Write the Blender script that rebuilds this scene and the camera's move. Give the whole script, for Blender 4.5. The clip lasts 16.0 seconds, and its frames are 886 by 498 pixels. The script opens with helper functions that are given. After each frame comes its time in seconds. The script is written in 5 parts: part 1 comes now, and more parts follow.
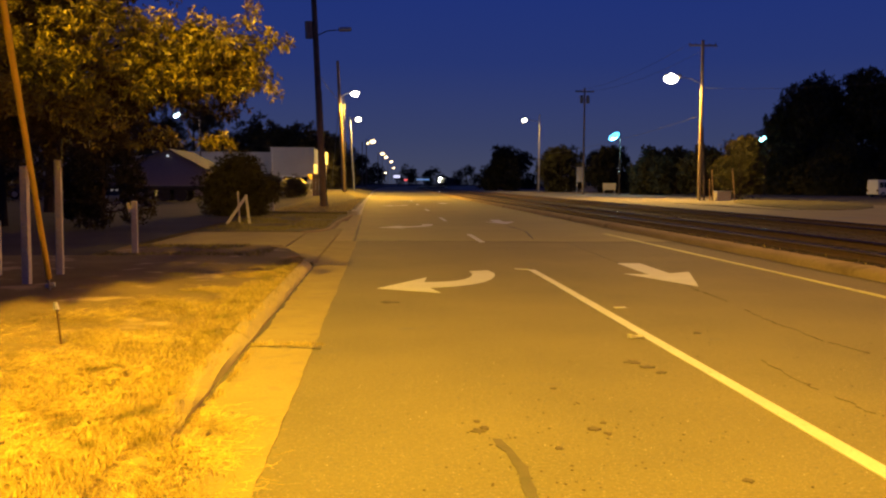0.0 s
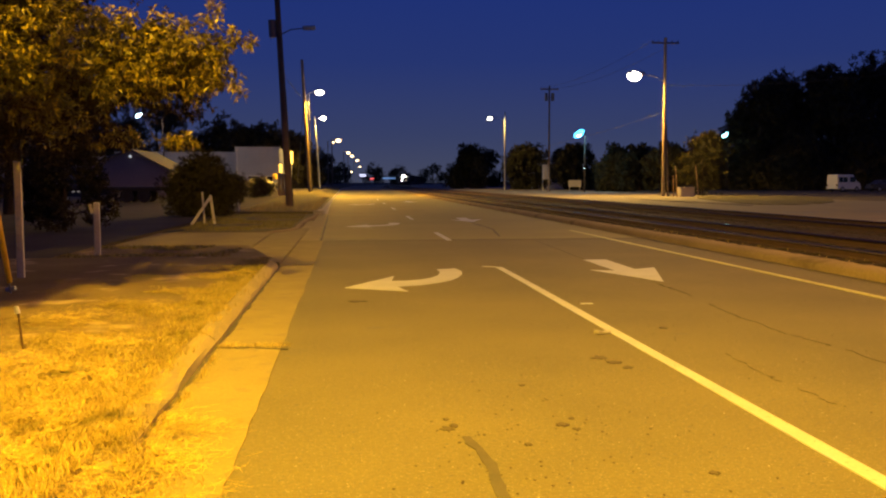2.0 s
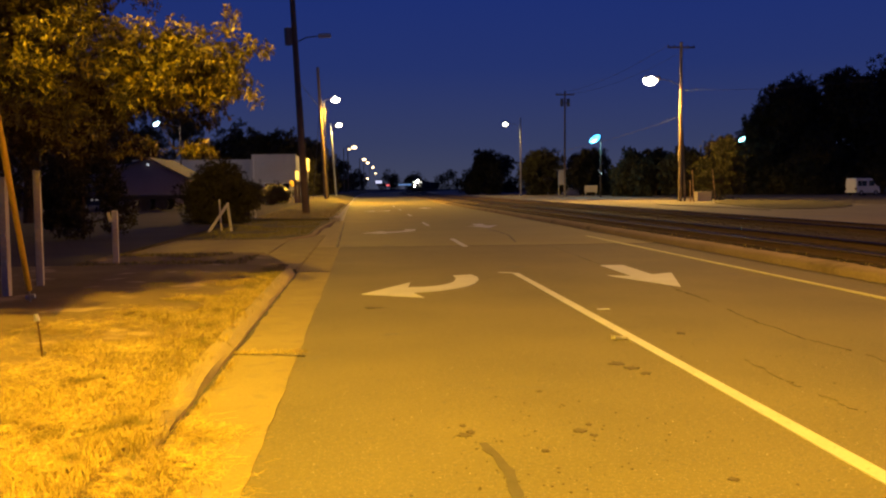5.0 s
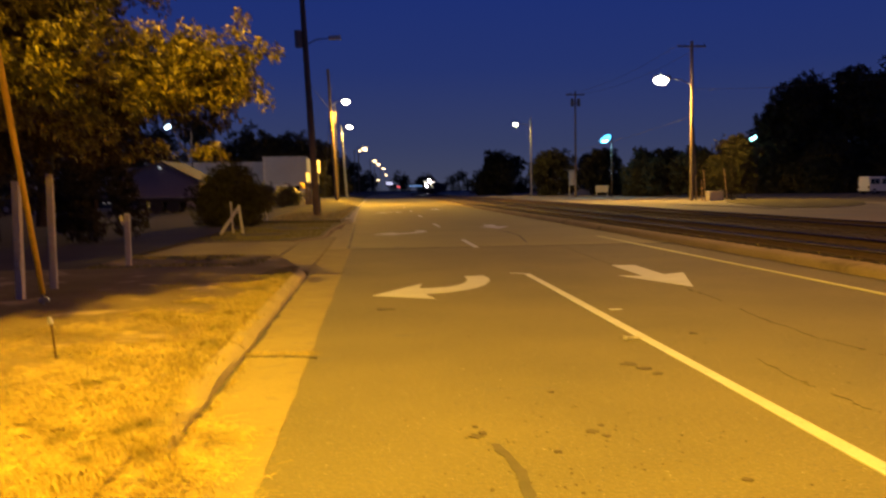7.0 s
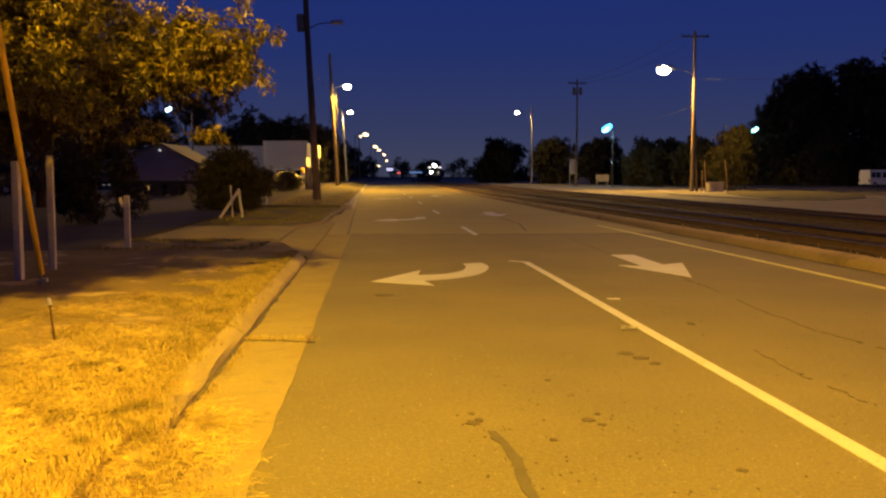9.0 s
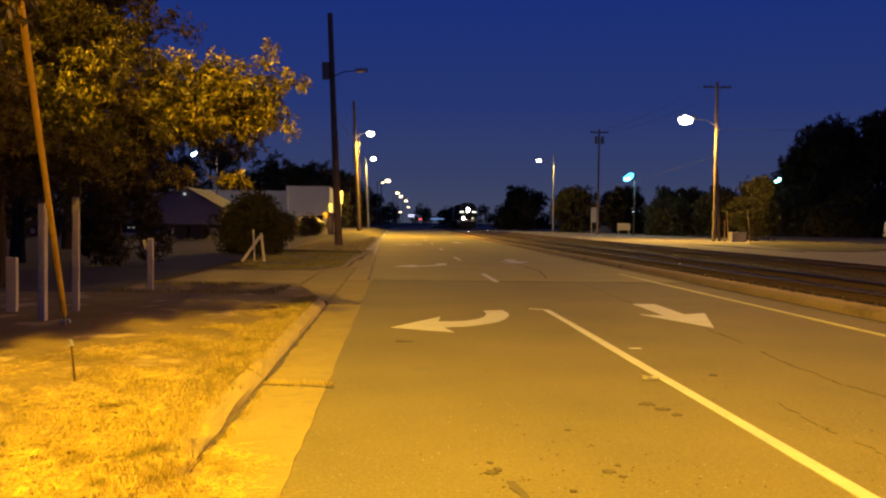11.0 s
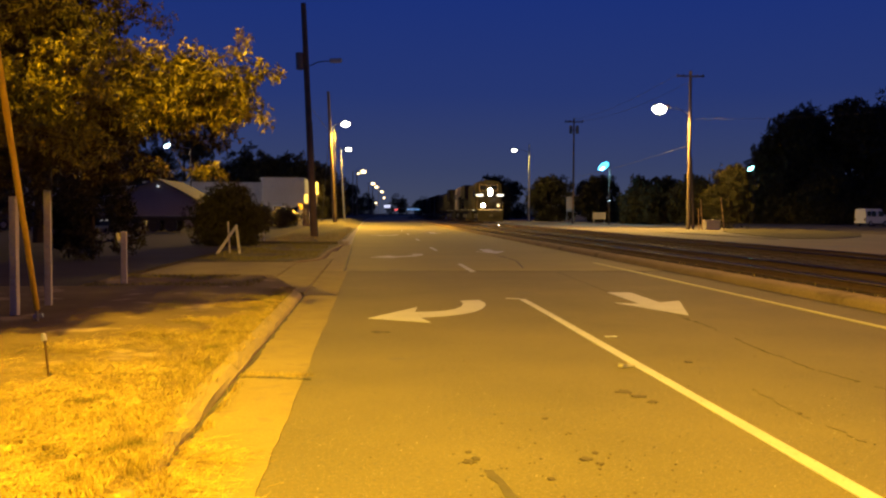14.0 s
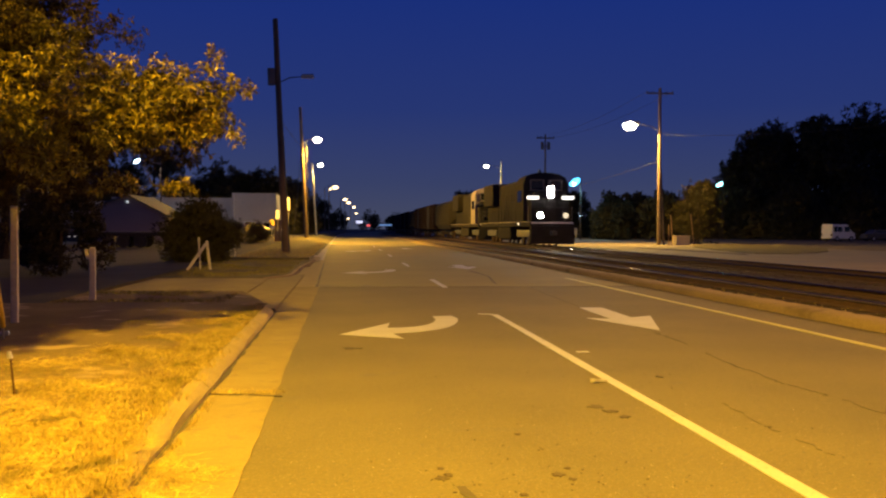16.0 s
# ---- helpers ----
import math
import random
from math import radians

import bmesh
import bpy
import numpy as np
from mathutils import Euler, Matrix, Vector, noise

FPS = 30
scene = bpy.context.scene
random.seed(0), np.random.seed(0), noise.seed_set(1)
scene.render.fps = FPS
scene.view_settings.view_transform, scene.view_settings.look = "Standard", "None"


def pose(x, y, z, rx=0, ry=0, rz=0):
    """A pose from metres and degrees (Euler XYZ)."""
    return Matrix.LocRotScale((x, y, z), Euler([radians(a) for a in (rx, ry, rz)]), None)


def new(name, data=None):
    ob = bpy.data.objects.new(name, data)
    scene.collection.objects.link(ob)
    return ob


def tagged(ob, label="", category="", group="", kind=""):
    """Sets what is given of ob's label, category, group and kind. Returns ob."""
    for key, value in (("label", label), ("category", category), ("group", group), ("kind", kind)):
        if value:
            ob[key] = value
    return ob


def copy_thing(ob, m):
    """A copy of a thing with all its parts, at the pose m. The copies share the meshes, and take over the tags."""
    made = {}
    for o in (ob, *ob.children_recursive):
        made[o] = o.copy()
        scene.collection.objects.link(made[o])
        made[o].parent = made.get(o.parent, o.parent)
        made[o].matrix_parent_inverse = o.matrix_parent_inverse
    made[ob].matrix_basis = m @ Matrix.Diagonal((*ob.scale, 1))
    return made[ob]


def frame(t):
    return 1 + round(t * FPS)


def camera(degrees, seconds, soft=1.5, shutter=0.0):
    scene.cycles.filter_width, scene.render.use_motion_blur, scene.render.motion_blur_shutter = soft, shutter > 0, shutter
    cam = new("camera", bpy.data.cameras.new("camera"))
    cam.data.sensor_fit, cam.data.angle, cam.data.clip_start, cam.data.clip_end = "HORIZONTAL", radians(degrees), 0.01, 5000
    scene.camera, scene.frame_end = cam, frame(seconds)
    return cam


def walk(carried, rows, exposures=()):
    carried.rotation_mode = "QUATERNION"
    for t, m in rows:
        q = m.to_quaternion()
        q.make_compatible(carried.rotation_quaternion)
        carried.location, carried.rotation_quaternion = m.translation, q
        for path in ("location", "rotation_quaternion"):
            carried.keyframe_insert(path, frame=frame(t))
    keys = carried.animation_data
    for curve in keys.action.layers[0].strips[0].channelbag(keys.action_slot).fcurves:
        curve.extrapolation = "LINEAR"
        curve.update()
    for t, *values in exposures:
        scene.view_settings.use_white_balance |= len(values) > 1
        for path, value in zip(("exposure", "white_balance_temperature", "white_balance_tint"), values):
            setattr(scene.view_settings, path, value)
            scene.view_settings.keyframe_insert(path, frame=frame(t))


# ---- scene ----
# A road beside two railway tracks at dusk. +y runs along the road, x = 0 is the camera's line, z = 0 the asphalt.
EYE = 1.4
cam = camera(52.2, 16.0, soft=2.2, shutter=0.8)
PATH = (
    (0.0, -3.97, -4.14, -0.39), (0.5, -4.68, -3.94, 0.02), (1.0, -5.41, -3.81, 0.29), (1.5, -5.97, -4.19, 0.44),
    (2.0, -6.06, -4.24, 0.12), (2.5, -5.76, -4.35, -0.01), (3.0, -5.15, -5.03, 0.15), (3.5, -4.97, -4.82, 0.00),
    (4.0, -4.93, -4.66, -0.02), (4.2, -4.82, -4.58, -0.24), (6.3, -5.10, -2.82, 4.82), (6.5, -4.99, -2.85, 5.50),
    (7.0, -4.34, -3.77, 0.85), (7.5, -5.31, -5.33, -0.02), (8.0, -4.66, -5.61, -0.27), (8.5, -4.80, -5.77, -0.12),
    (9.0, -4.38, -4.60, -0.03), (9.5, -3.00, -3.23, -1.03), (9.7, -2.58, -2.01, -1.50), (12.0, -3.37, -1.64, -0.21),
    (12.5, -3.33, -1.70, -0.46), (13.0, -3.77, -1.78, -0.24), (13.5, -3.98, -2.59, -0.18), (14.0, -4.56, -2.26, -0.28),
    (14.5, -4.97, -1.34, 0.04), (15.0, -5.39, -1.27, -0.22), (15.5, -5.57, -1.46, -0.19), (16.0, -6.31, -1.26, -0.24))


def camera_pose(yaw, pitch, roll):
    """Roll is the clockwise lean of the camera."""
    return pose(0, 0, EYE, 0, 0, yaw) @ pose(0, 0, 0, 90 + pitch) @ pose(0, 0, 0, 0, 0, -roll)


walk(cam, [(t, camera_pose(a, b, c)) for t, a, b, c in PATH],
     ((0.0, -0.02, 6500, 11), (3.0, -0.08, 6500, 9), (4.0, -0.22, 6500, 10), (6.5, -0.08, 6500, 12), (7.0, -0.15, 6500, 11), (7.5, -0.28, 6500, 13), (8.5, -0.28, 6500, 14),
      (9.5, -0.2, 6500, 14), (12.0, 0.0, 6500, 4), (14.5, 0.0, 6500, 6), (16.0, 0.0, 6500, 10)))

# ---- light ----
world = bpy.data.worlds.new("dusk")
scene.world = world
world.use_nodes = True
wn, wl = world.node_tree.nodes, world.node_tree.links
w_coord, w_split, w_ramp = wn.new("ShaderNodeTexCoord"), wn.new("ShaderNodeSeparateXYZ"), wn.new("ShaderNodeValToRGB")
wl.new(w_coord.outputs["Generated"], w_split.inputs[0])
wl.new(w_split.outputs["Z"], w_ramp.inputs[0])
wl.new(w_ramp.outputs[0], wn["Background"].inputs[0])
SKY = ((0.0, (0.052, 0.058, 0.098)), (0.05, (0.033, 0.044, 0.112)), (0.13, (0.0165, 0.031, 0.140)), (0.27, (0.0068, 0.0225, 0.164)), (0.45, (0.0075, 0.0175, 0.130)), (1.0, (0.007, 0.013, 0.095)))
while len(w_ramp.color_ramp.elements) < len(SKY):
    w_ramp.color_ramp.elements.new(0.5)
for e, (at, c) in zip(w_ramp.color_ramp.elements, SKY):
    e.position, e.color = at, (*c, 1)
wn["Background"].inputs[1].default_value = 1.18

SODIUM, PALE, BLUISH = (1.0, 0.52, 0.04), (1.0, 0.62, 0.15), (1.0, 0.86, 0.80)


def lamp(x, y, z, watts, colour, radius=0.12, spread=171, aim=(0, 0, -1)):
    data = bpy.data.lights.new("bulb", "SPOT")
    data.energy, data.color, data.shadow_soft_size = watts, colour, radius
    data.spot_size, data.spot_blend = radians(spread), 0.1
    ob = new("bulb", data)
    ob.location = (x, y, z)
    ob.rotation_euler = Vector(aim).to_track_quat("-Z", "Y").to_euler()
    return ob


# ---- materials ----
def material(name, base, second=None, rough=0.8, metal=0.0, scale=3.0, fine=40.0, bump=0.15, spots=None, spot_scale=1.0, spot_at=0.6, rough_var=0.1, island=0.0, spec=0.5, specks=()):
    """A surface whose colour wanders between two tones at a coarse and a fine scale, with fine relief; spots: stains of a third tone."""
    m = bpy.data.materials.new(name)
    m.use_nodes = True
    n, l = m.node_tree.nodes, m.node_tree.links
    b = n["Principled BSDF"]
    second = second or tuple(c * 0.7 for c in base)
    co = n.new("ShaderNodeTexCoord")
    big, small = n.new("ShaderNodeTexNoise"), n.new("ShaderNodeTexNoise")
    big.inputs["Scale"].default_value, big.inputs["Detail"].default_value = scale, 5
    small.inputs["Scale"].default_value, small.inputs["Detail"].default_value = fine, 4
    for t in (big, small):
        l.new(co.outputs["Object"], t.inputs["Vector"])
    add = n.new("ShaderNodeMath")
    add.operation = "ADD"
    l.new(big.outputs[0], add.inputs[0]), l.new(small.outputs[0], add.inputs[1])
    ramp = n.new("ShaderNodeMapRange")
    ramp.inputs["From Min"].default_value, ramp.inputs["From Max"].default_value = 0.7, 1.3
    l.new(add.outputs[0], ramp.inputs["Value"])
    mix = n.new("ShaderNodeMix")
    mix.data_type = "RGBA"
    mix.inputs[6].default_value, mix.inputs[7].default_value = (*second, 1), (*base, 1)
    l.new(ramp.outputs[0], mix.inputs[0])
    out = mix.outputs[2]
    if spots:
        st, sr, sm = n.new("ShaderNodeTexNoise"), n.new("ShaderNodeMapRange"), n.new("ShaderNodeMix")
        st.inputs["Scale"].default_value, st.inputs["Detail"].default_value = spot_scale, 6
        l.new(co.outputs["Object"], st.inputs["Vector"])
        sr.inputs["From Min"].default_value, sr.inputs["From Max"].default_value = spot_at, spot_at + 0.08
        l.new(st.outputs[0], sr.inputs["Value"])
        sm.data_type = "RGBA"
        sm.inputs[7].default_value = (*spots, 1)
        l.new(sr.outputs[0], sm.inputs[0]), l.new(out, sm.inputs[6])
        out = sm.outputs[2]
    for tone, grain, at in specks:
        st, sr, sm = n.new("ShaderNodeTexNoise"), n.new("ShaderNodeMapRange"), n.new("ShaderNodeMix")
        st.inputs["Scale"].default_value, st.inputs["Detail"].default_value = grain, 1.5
        l.new(co.outputs["Object"], st.inputs["Vector"])
        sr.inputs["From Min"].default_value, sr.inputs["From Max"].default_value = at, at + 0.06
        l.new(st.outputs[0], sr.inputs["Value"])
        sm.data_type = "RGBA"
        sm.inputs[7].default_value = (*tone, 1)
        l.new(sr.outputs[0], sm.inputs[0]), l.new(out, sm.inputs[6])
        out = sm.outputs[2]
    if island:
        geo, hsv, mr = n.new("ShaderNodeNewGeometry"), n.new("ShaderNodeHueSaturation"), n.new("ShaderNodeMapRange")
        l.new(geo.outputs["Random Per Island"], mr.inputs["Value"])
        mr.inputs["To Min"].default_value, mr.inputs["To Max"].default_value = 1 - island, 1 + island
        l.new(mr.outputs[0], hsv.inputs["Value"]), l.new(out, hsv.inputs["Color"])
        out = hsv.outputs[0]
    l.new(out, b.inputs["Base Color"])
    rr = n.new("ShaderNodeMapRange")
    rr.inputs["To Min"].default_value, rr.inputs["To Max"].default_value = max(0.03, rough - rough_var), min(1, rough + rough_var)
    l.new(small.outputs[0], rr.inputs["Value"]), l.new(rr.outputs[0], b.inputs["Roughness"])
    b.inputs["Metallic"].default_value, b.inputs["Specular IOR Level"].default_value = metal, spec
    if bump:
        bp = n.new("ShaderNodeBump")
        bp.inputs["Strength"].default_value, bp.inputs["Distance"].default_value = bump, 0.01
        l.new(small.outputs[0], bp.inputs["Height"]), l.new(bp.outputs[0], b.inputs["Normal"])
    return m


def glowing(name, colour, strength):
    m = bpy.data.materials.new(name)
    m.use_nodes = True
    b = m.node_tree.nodes["Principled BSDF"]
    b.inputs["Base Color"].default_value = (0.8, 0.8, 0.8, 1)
    b.inputs["Emission Color"].default_value, b.inputs["Emission Strength"].default_value = (*colour, 1), strength
    return m


def glass_dark(name):
    m = bpy.data.materials.new(name)
    m.use_nodes = True
    b = m.node_tree.nodes["Principled BSDF"]
    b.inputs["Base Color"].default_value, b.inputs["Roughness"].default_value = (0.01, 0.012, 0.015, 1), 0.05
    return m


ASPHALT = material("worn asphalt", (0.160, 0.132, 0.054), (0.102, 0.086, 0.039), 0.85, scale=0.55, fine=34, bump=0.5, spots=(0.108, 0.096, 0.066), spot_scale=0.9, spot_at=0.64,
                   specks=(((0.088, 0.079, 0.068), 26.0, 0.66), ((0.255, 0.215, 0.150), 75.0, 0.63), ((0.30, 0.255, 0.18), 38.0, 0.71), ((0.085, 0.074, 0.050), 60.0, 0.64)))
ASPHALT_FAR = material("older pale asphalt", (0.245, 0.208, 0.074), (0.182, 0.156, 0.057), 0.85, scale=0.4, fine=60, bump=0.3, spots=(0.15, 0.13, 0.10), spot_scale=0.7, spot_at=0.64)
ASPHALT_LOT = material("dark lot surface", (0.085, 0.072, 0.060), (0.055, 0.048, 0.040), 0.95, scale=0.5, fine=30, bump=0.4, spec=0.1)
CONCRETE = material("dusty concrete", (0.40, 0.36, 0.30), (0.30, 0.27, 0.22), 0.9, scale=1.5, fine=60, bump=0.25, spots=(0.22, 0.20, 0.16), spot_scale=2.0, spot_at=0.6)
KERB_DIRTY = material("earth-stained concrete", (0.37, 0.30, 0.128), (0.27, 0.22, 0.095), 0.92, scale=2.2, fine=50, bump=0.5, spots=(0.32, 0.26, 0.125), spot_scale=5.0, spot_at=0.60, spec=0.2)
KERB_EARTHY = material("earth-covered concrete", (0.31, 0.235, 0.13), (0.22, 0.165, 0.09), 0.95, scale=0.7, fine=24, bump=0.5, spots=(0.18, 0.135, 0.075), spot_scale=0.9, spot_at=0.58, spec=0.1)
GUTTER_MAT = material("dirty gutter concrete", (0.29, 0.235, 0.092), (0.215, 0.172, 0.068), 0.92, scale=1.6, fine=50, bump=0.35, spots=(0.225, 0.18, 0.088), spot_scale=4.5, spot_at=0.57, spec=0.2)
PALE_PAVING = material("pale paving", (0.23, 0.185, 0.10), (0.15, 0.122, 0.07), 0.9, scale=0.4, fine=20, bump=0.2, spots=(0.15, 0.14, 0.12), spot_scale=0.35, spot_at=0.6)
ROAD_PAINT = material("worn white road paint", (0.49, 0.49, 0.50), (0.39, 0.39, 0.39), 0.7, scale=2.0, fine=60, bump=0.2, spots=(0.36, 0.33, 0.28), spot_scale=14.0, spot_at=0.64, specks=(((0.22, 0.19, 0.15), 40.0, 0.70),))
YELLOW_PAINT = material("worn yellow road paint", (0.52, 0.50, 0.18), (0.40, 0.38, 0.14), 0.7, scale=2.0, fine=80, bump=0.2, spots=(0.22, 0.18, 0.10), spot_scale=9.0, spot_at=0.62)
CRACK = material("crack filler", (0.085, 0.075, 0.062), (0.06, 0.053, 0.045), 0.9, scale=3, fine=30)
PIT = material("worn pit", (0.088, 0.074, 0.042), (0.062, 0.053, 0.032), 0.9, scale=8, fine=60)
CRACK_FINE = material("fine dusty crack", (0.104, 0.087, 0.045), (0.078, 0.066, 0.036), 0.9, scale=8, fine=60)
TAR = material("faded tar", (0.088, 0.077, 0.055), (0.060, 0.053, 0.040), 0.9, scale=8, fine=60)
SOIL = material("dry soil with thatch", (0.215, 0.160, 0.078), (0.135, 0.10, 0.048), 0.95, scale=1.1, fine=25, bump=0.8, spots=(0.36, 0.28, 0.16), spot_scale=1.6, spot_at=0.58, spec=0.1)
TURF = material("thin olive turf", (0.150, 0.130, 0.055), (0.090, 0.078, 0.034), 0.95, scale=0.9, fine=18, bump=0.7, spots=(0.19, 0.145, 0.08), spot_scale=0.8, spot_at=0.60, spec=0.1)
GROUND = material("dim open ground", (0.14, 0.115, 0.075), (0.085, 0.072, 0.048), 0.95, scale=0.25, fine=6, bump=0.5, spots=(0.15, 0.12, 0.08), spot_scale=0.12, spot_at=0.56, spec=0.1)
GRASS = material("dry mown grass", (0.55, 0.425, 0.12), (0.29, 0.225, 0.06), 0.85, scale=1.8, fine=7, bump=0, island=0.42, spec=0.2, spots=(0.18, 0.145, 0.042), spot_scale=2.6, spot_at=0.57)
OLIVE_GRASS = material("olive grass", (0.27, 0.235, 0.06), (0.17, 0.155, 0.038), 0.85, scale=1.2, fine=6, bump=0, island=0.3, spec=0.2)
BALLAST = material("rusty ballast", (0.040, 0.029, 0.020), (0.020, 0.015, 0.011), 0.95, scale=0.8, fine=18, bump=1.0, spec=0.1)
TIE_WOOD = material("creosoted timber", (0.055, 0.042, 0.032), (0.03, 0.024, 0.02), 0.95, scale=3, fine=20, bump=0.5, spec=0.1)
RAIL_STEEL = material("polished rail steel", (0.40, 0.36, 0.32), (0.28, 0.24, 0.20), 0.08, 1.0, scale=1.5, fine=12, bump=0.03, rough_var=0.05)
RAIL_RUST = material("rusty rail web", (0.10, 0.055, 0.03), (0.06, 0.035, 0.02), 0.9, 0.2, scale=4, fine=30)
POLE_WOOD = material("weathered pole timber", (0.17, 0.135, 0.098), (0.11, 0.088, 0.066), 0.9, scale=2, fine=24, bump=0.5, spec=0.2)
DARK_POLE = material("tarred pole timber", (0.15, 0.105, 0.07), (0.09, 0.065, 0.045), 0.9, scale=2, fine=24, bump=0.5, spec=0.2)
POST_PAINT = material("flaking white post paint", (0.44, 0.415, 0.375), (0.32, 0.30, 0.27), 0.8, scale=3, fine=30, bump=0.4, spots=(0.28, 0.24, 0.19), spot_scale=6, spot_at=0.60)
GUY_YELLOW = material("yellow plastic guard", (0.62, 0.42, 0.03), (0.46, 0.31, 0.025), 0.45, scale=3, fine=25, bump=0.05)
OLD_CAN = material("faded grey steel", (0.17, 0.155, 0.13), (0.12, 0.11, 0.095), 0.7, scale=4, fine=30)
GALV = material("galvanised steel", (0.42, 0.42, 0.42), (0.30, 0.30, 0.30), 0.45, 0.8, scale=5, fine=40, bump=0.05)
DARK_METAL = material("dark weathered metal", (0.05, 0.05, 0.05), (0.03, 0.03, 0.03), 0.6, 0.4, scale=4, fine=30)
WIRE = material("wire", (0.10, 0.09, 0.08), (0.06, 0.055, 0.05), 0.6, 0.5, bump=0)
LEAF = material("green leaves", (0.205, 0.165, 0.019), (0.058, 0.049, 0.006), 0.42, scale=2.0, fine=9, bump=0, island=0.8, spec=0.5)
# Shaded copy of LEAF: the crown's shade is mixed into the colour.
LEAF_SHADE = material("crown leaves with shade in the colour", (0.042, 0.030, 0.009), (0.026, 0.020, 0.007), 0.7, scale=0.5, fine=4, bump=0, island=0.5, spec=0.1)
LEAF_FAR = material("near-black distant leaves", (0.036, 0.034, 0.017), (0.022, 0.022, 0.011), 0.8, scale=0.5, fine=4, bump=0, island=0.5, spec=0.1)
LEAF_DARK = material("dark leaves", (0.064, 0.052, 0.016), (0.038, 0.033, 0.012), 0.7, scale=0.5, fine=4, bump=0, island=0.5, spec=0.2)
LEAF_BUSH = material("near-black leaves", (0.040, 0.036, 0.014), (0.024, 0.022, 0.009), 0.8, scale=1.5, fine=6, bump=0, island=0.4, spec=0.1)
BARK = material("bark", (0.055, 0.042, 0.028), (0.035, 0.027, 0.018), 0.95, scale=3, fine=20, bump=0.8, spec=0.1)
WHITE_WALL = material("whitewashed block wall", (0.34, 0.315, 0.30), (0.27, 0.25, 0.24), 0.85, scale=0.4, fine=6, bump=0.2, spots=(0.26, 0.26, 0.27), spot_scale=0.5, spot_at=0.6)
# Grey siding with the warm lamplight put into its colour.
HOUSE_WALL = material("siding tinted tan for warm light", (0.36, 0.28, 0.23), (0.27, 0.21, 0.175), 0.85, scale=0.6, fine=9, bump=0.2)
GREY_SIDING = material("grey painted siding", (0.30, 0.29, 0.30), (0.22, 0.215, 0.22), 0.8, scale=0.6, fine=9, bump=0.2)
ROOF = material("grey roofing", (0.075, 0.078, 0.095), (0.05, 0.052, 0.062), 0.8, scale=0.8, fine=14, bump=0.4)
BROWN_WOOD = material("brown boards", (0.30, 0.19, 0.09), (0.20, 0.125, 0.06), 0.85, scale=2, fine=16, bump=0.3)
CAR_WHITE = material("white vehicle paint", (0.62, 0.61, 0.58), (0.52, 0.51, 0.49), 0.4, scale=1, fine=10, bump=0, rough_var=0.05)
CAR_DARK = material("dark vehicle paint", (0.04, 0.042, 0.05), (0.03, 0.03, 0.036), 0.3, scale=1, fine=10, bump=0, rough_var=0.05)
RUBBER = material("tyre rubber", (0.025, 0.025, 0.025), (0.018, 0.018, 0.018), 0.9, bump=0.1)
LOCO_BLACK = material("sooty black locomotive paint", (0.034, 0.032, 0.030), (0.022, 0.021, 0.020), 0.85, scale=0.9, fine=12, bump=0.1, spots=(0.028, 0.024, 0.020), spot_scale=1.2, spot_at=0.62, spec=0.05)
LOCO_GREY = material("grimy grey locomotive paint", (0.040, 0.038, 0.035), (0.028, 0.026, 0.024), 0.85, scale=0.9, fine=12, bump=0.1, spec=0.05)
LOCO_TAN = material("pale warning panel paint", (0.27, 0.225, 0.18), (0.20, 0.165, 0.13), 0.6, scale=1.5, fine=12, bump=0.1)
BOX_BROWN = material("oxide red wagon paint", (0.040, 0.025, 0.018), (0.028, 0.018, 0.013), 0.92, scale=0.8, fine=8, bump=0.1, spots=(0.07, 0.055, 0.042), spot_scale=1, spot_at=0.62, spec=0.05)
HOPPER_GREY = material("dusty grey wagon paint", (0.055, 0.052, 0.047), (0.038, 0.036, 0.033), 0.92, scale=0.8, fine=8, bump=0.1, spots=(0.07, 0.06, 0.05), spot_scale=1, spot_at=0.6, spec=0.05)
GLASS = glass_dark("dark window glass")
LENS_SODIUM = glowing("lit sodium lens", (1.0, 0.72, 0.36), 250)
LENS_PALE = glowing("lit pale lens", (1.0, 0.82, 0.42), 90)
LENS_FAR = glowing("lit far lens", (1.0, 0.70, 0.34), 8)
LENS_BLUE = glowing("lit mercury lens", (0.07, 0.55, 1.0), 5.0)
BULB_BLUE = glowing("lit mercury bulb", (0.6, 0.9, 1.0), 20)
LENS_PALEBLUE = glowing("lit pale blue lens", (0.6, 0.9, 1.0), 8)
LENS_GABLE = glowing("lit gable lens", (0.9, 0.95, 1.0), 0.5)
LENS_CYAN = glowing("lit cyan lens", (0.35, 0.95, 1.0), 8)
HEADLIGHT = glowing("lit headlight", (1.0, 0.97, 0.92), 550)
DITCH = glowing("lit ditch light", (1.0, 0.93, 0.80), 200)
DITCH_DIM = glowing("lit dim ditch lens", (1.0, 0.86, 0.55), 0.9)
NUMBER_GLOW = glowing("lit number board", (1.0, 0.95, 0.85), 2.2)
TAIL_RED = glowing("lit tail light", (1.0, 0.10, 0.06), 1.6)
SIGN_GLOW = glowing("lit sign face", (0.72, 0.72, 1.0), 1.4)
SIGN_BLUE = glowing("lit blue sign face", (0.25, 0.5, 1.0), 0.5)
# Faint glow in place of light glinting off reflectors on the parked cars.
GLINT_GLOW = glowing("glowing stand-in for a glint", (1.0, 0.86, 0.74), 0.30)
YELLOW_SHEET = material("yellow sheet metal", (0.70, 0.50, 0.08), (0.60, 0.42, 0.07), 0.6, scale=2, fine=10, bump=0)
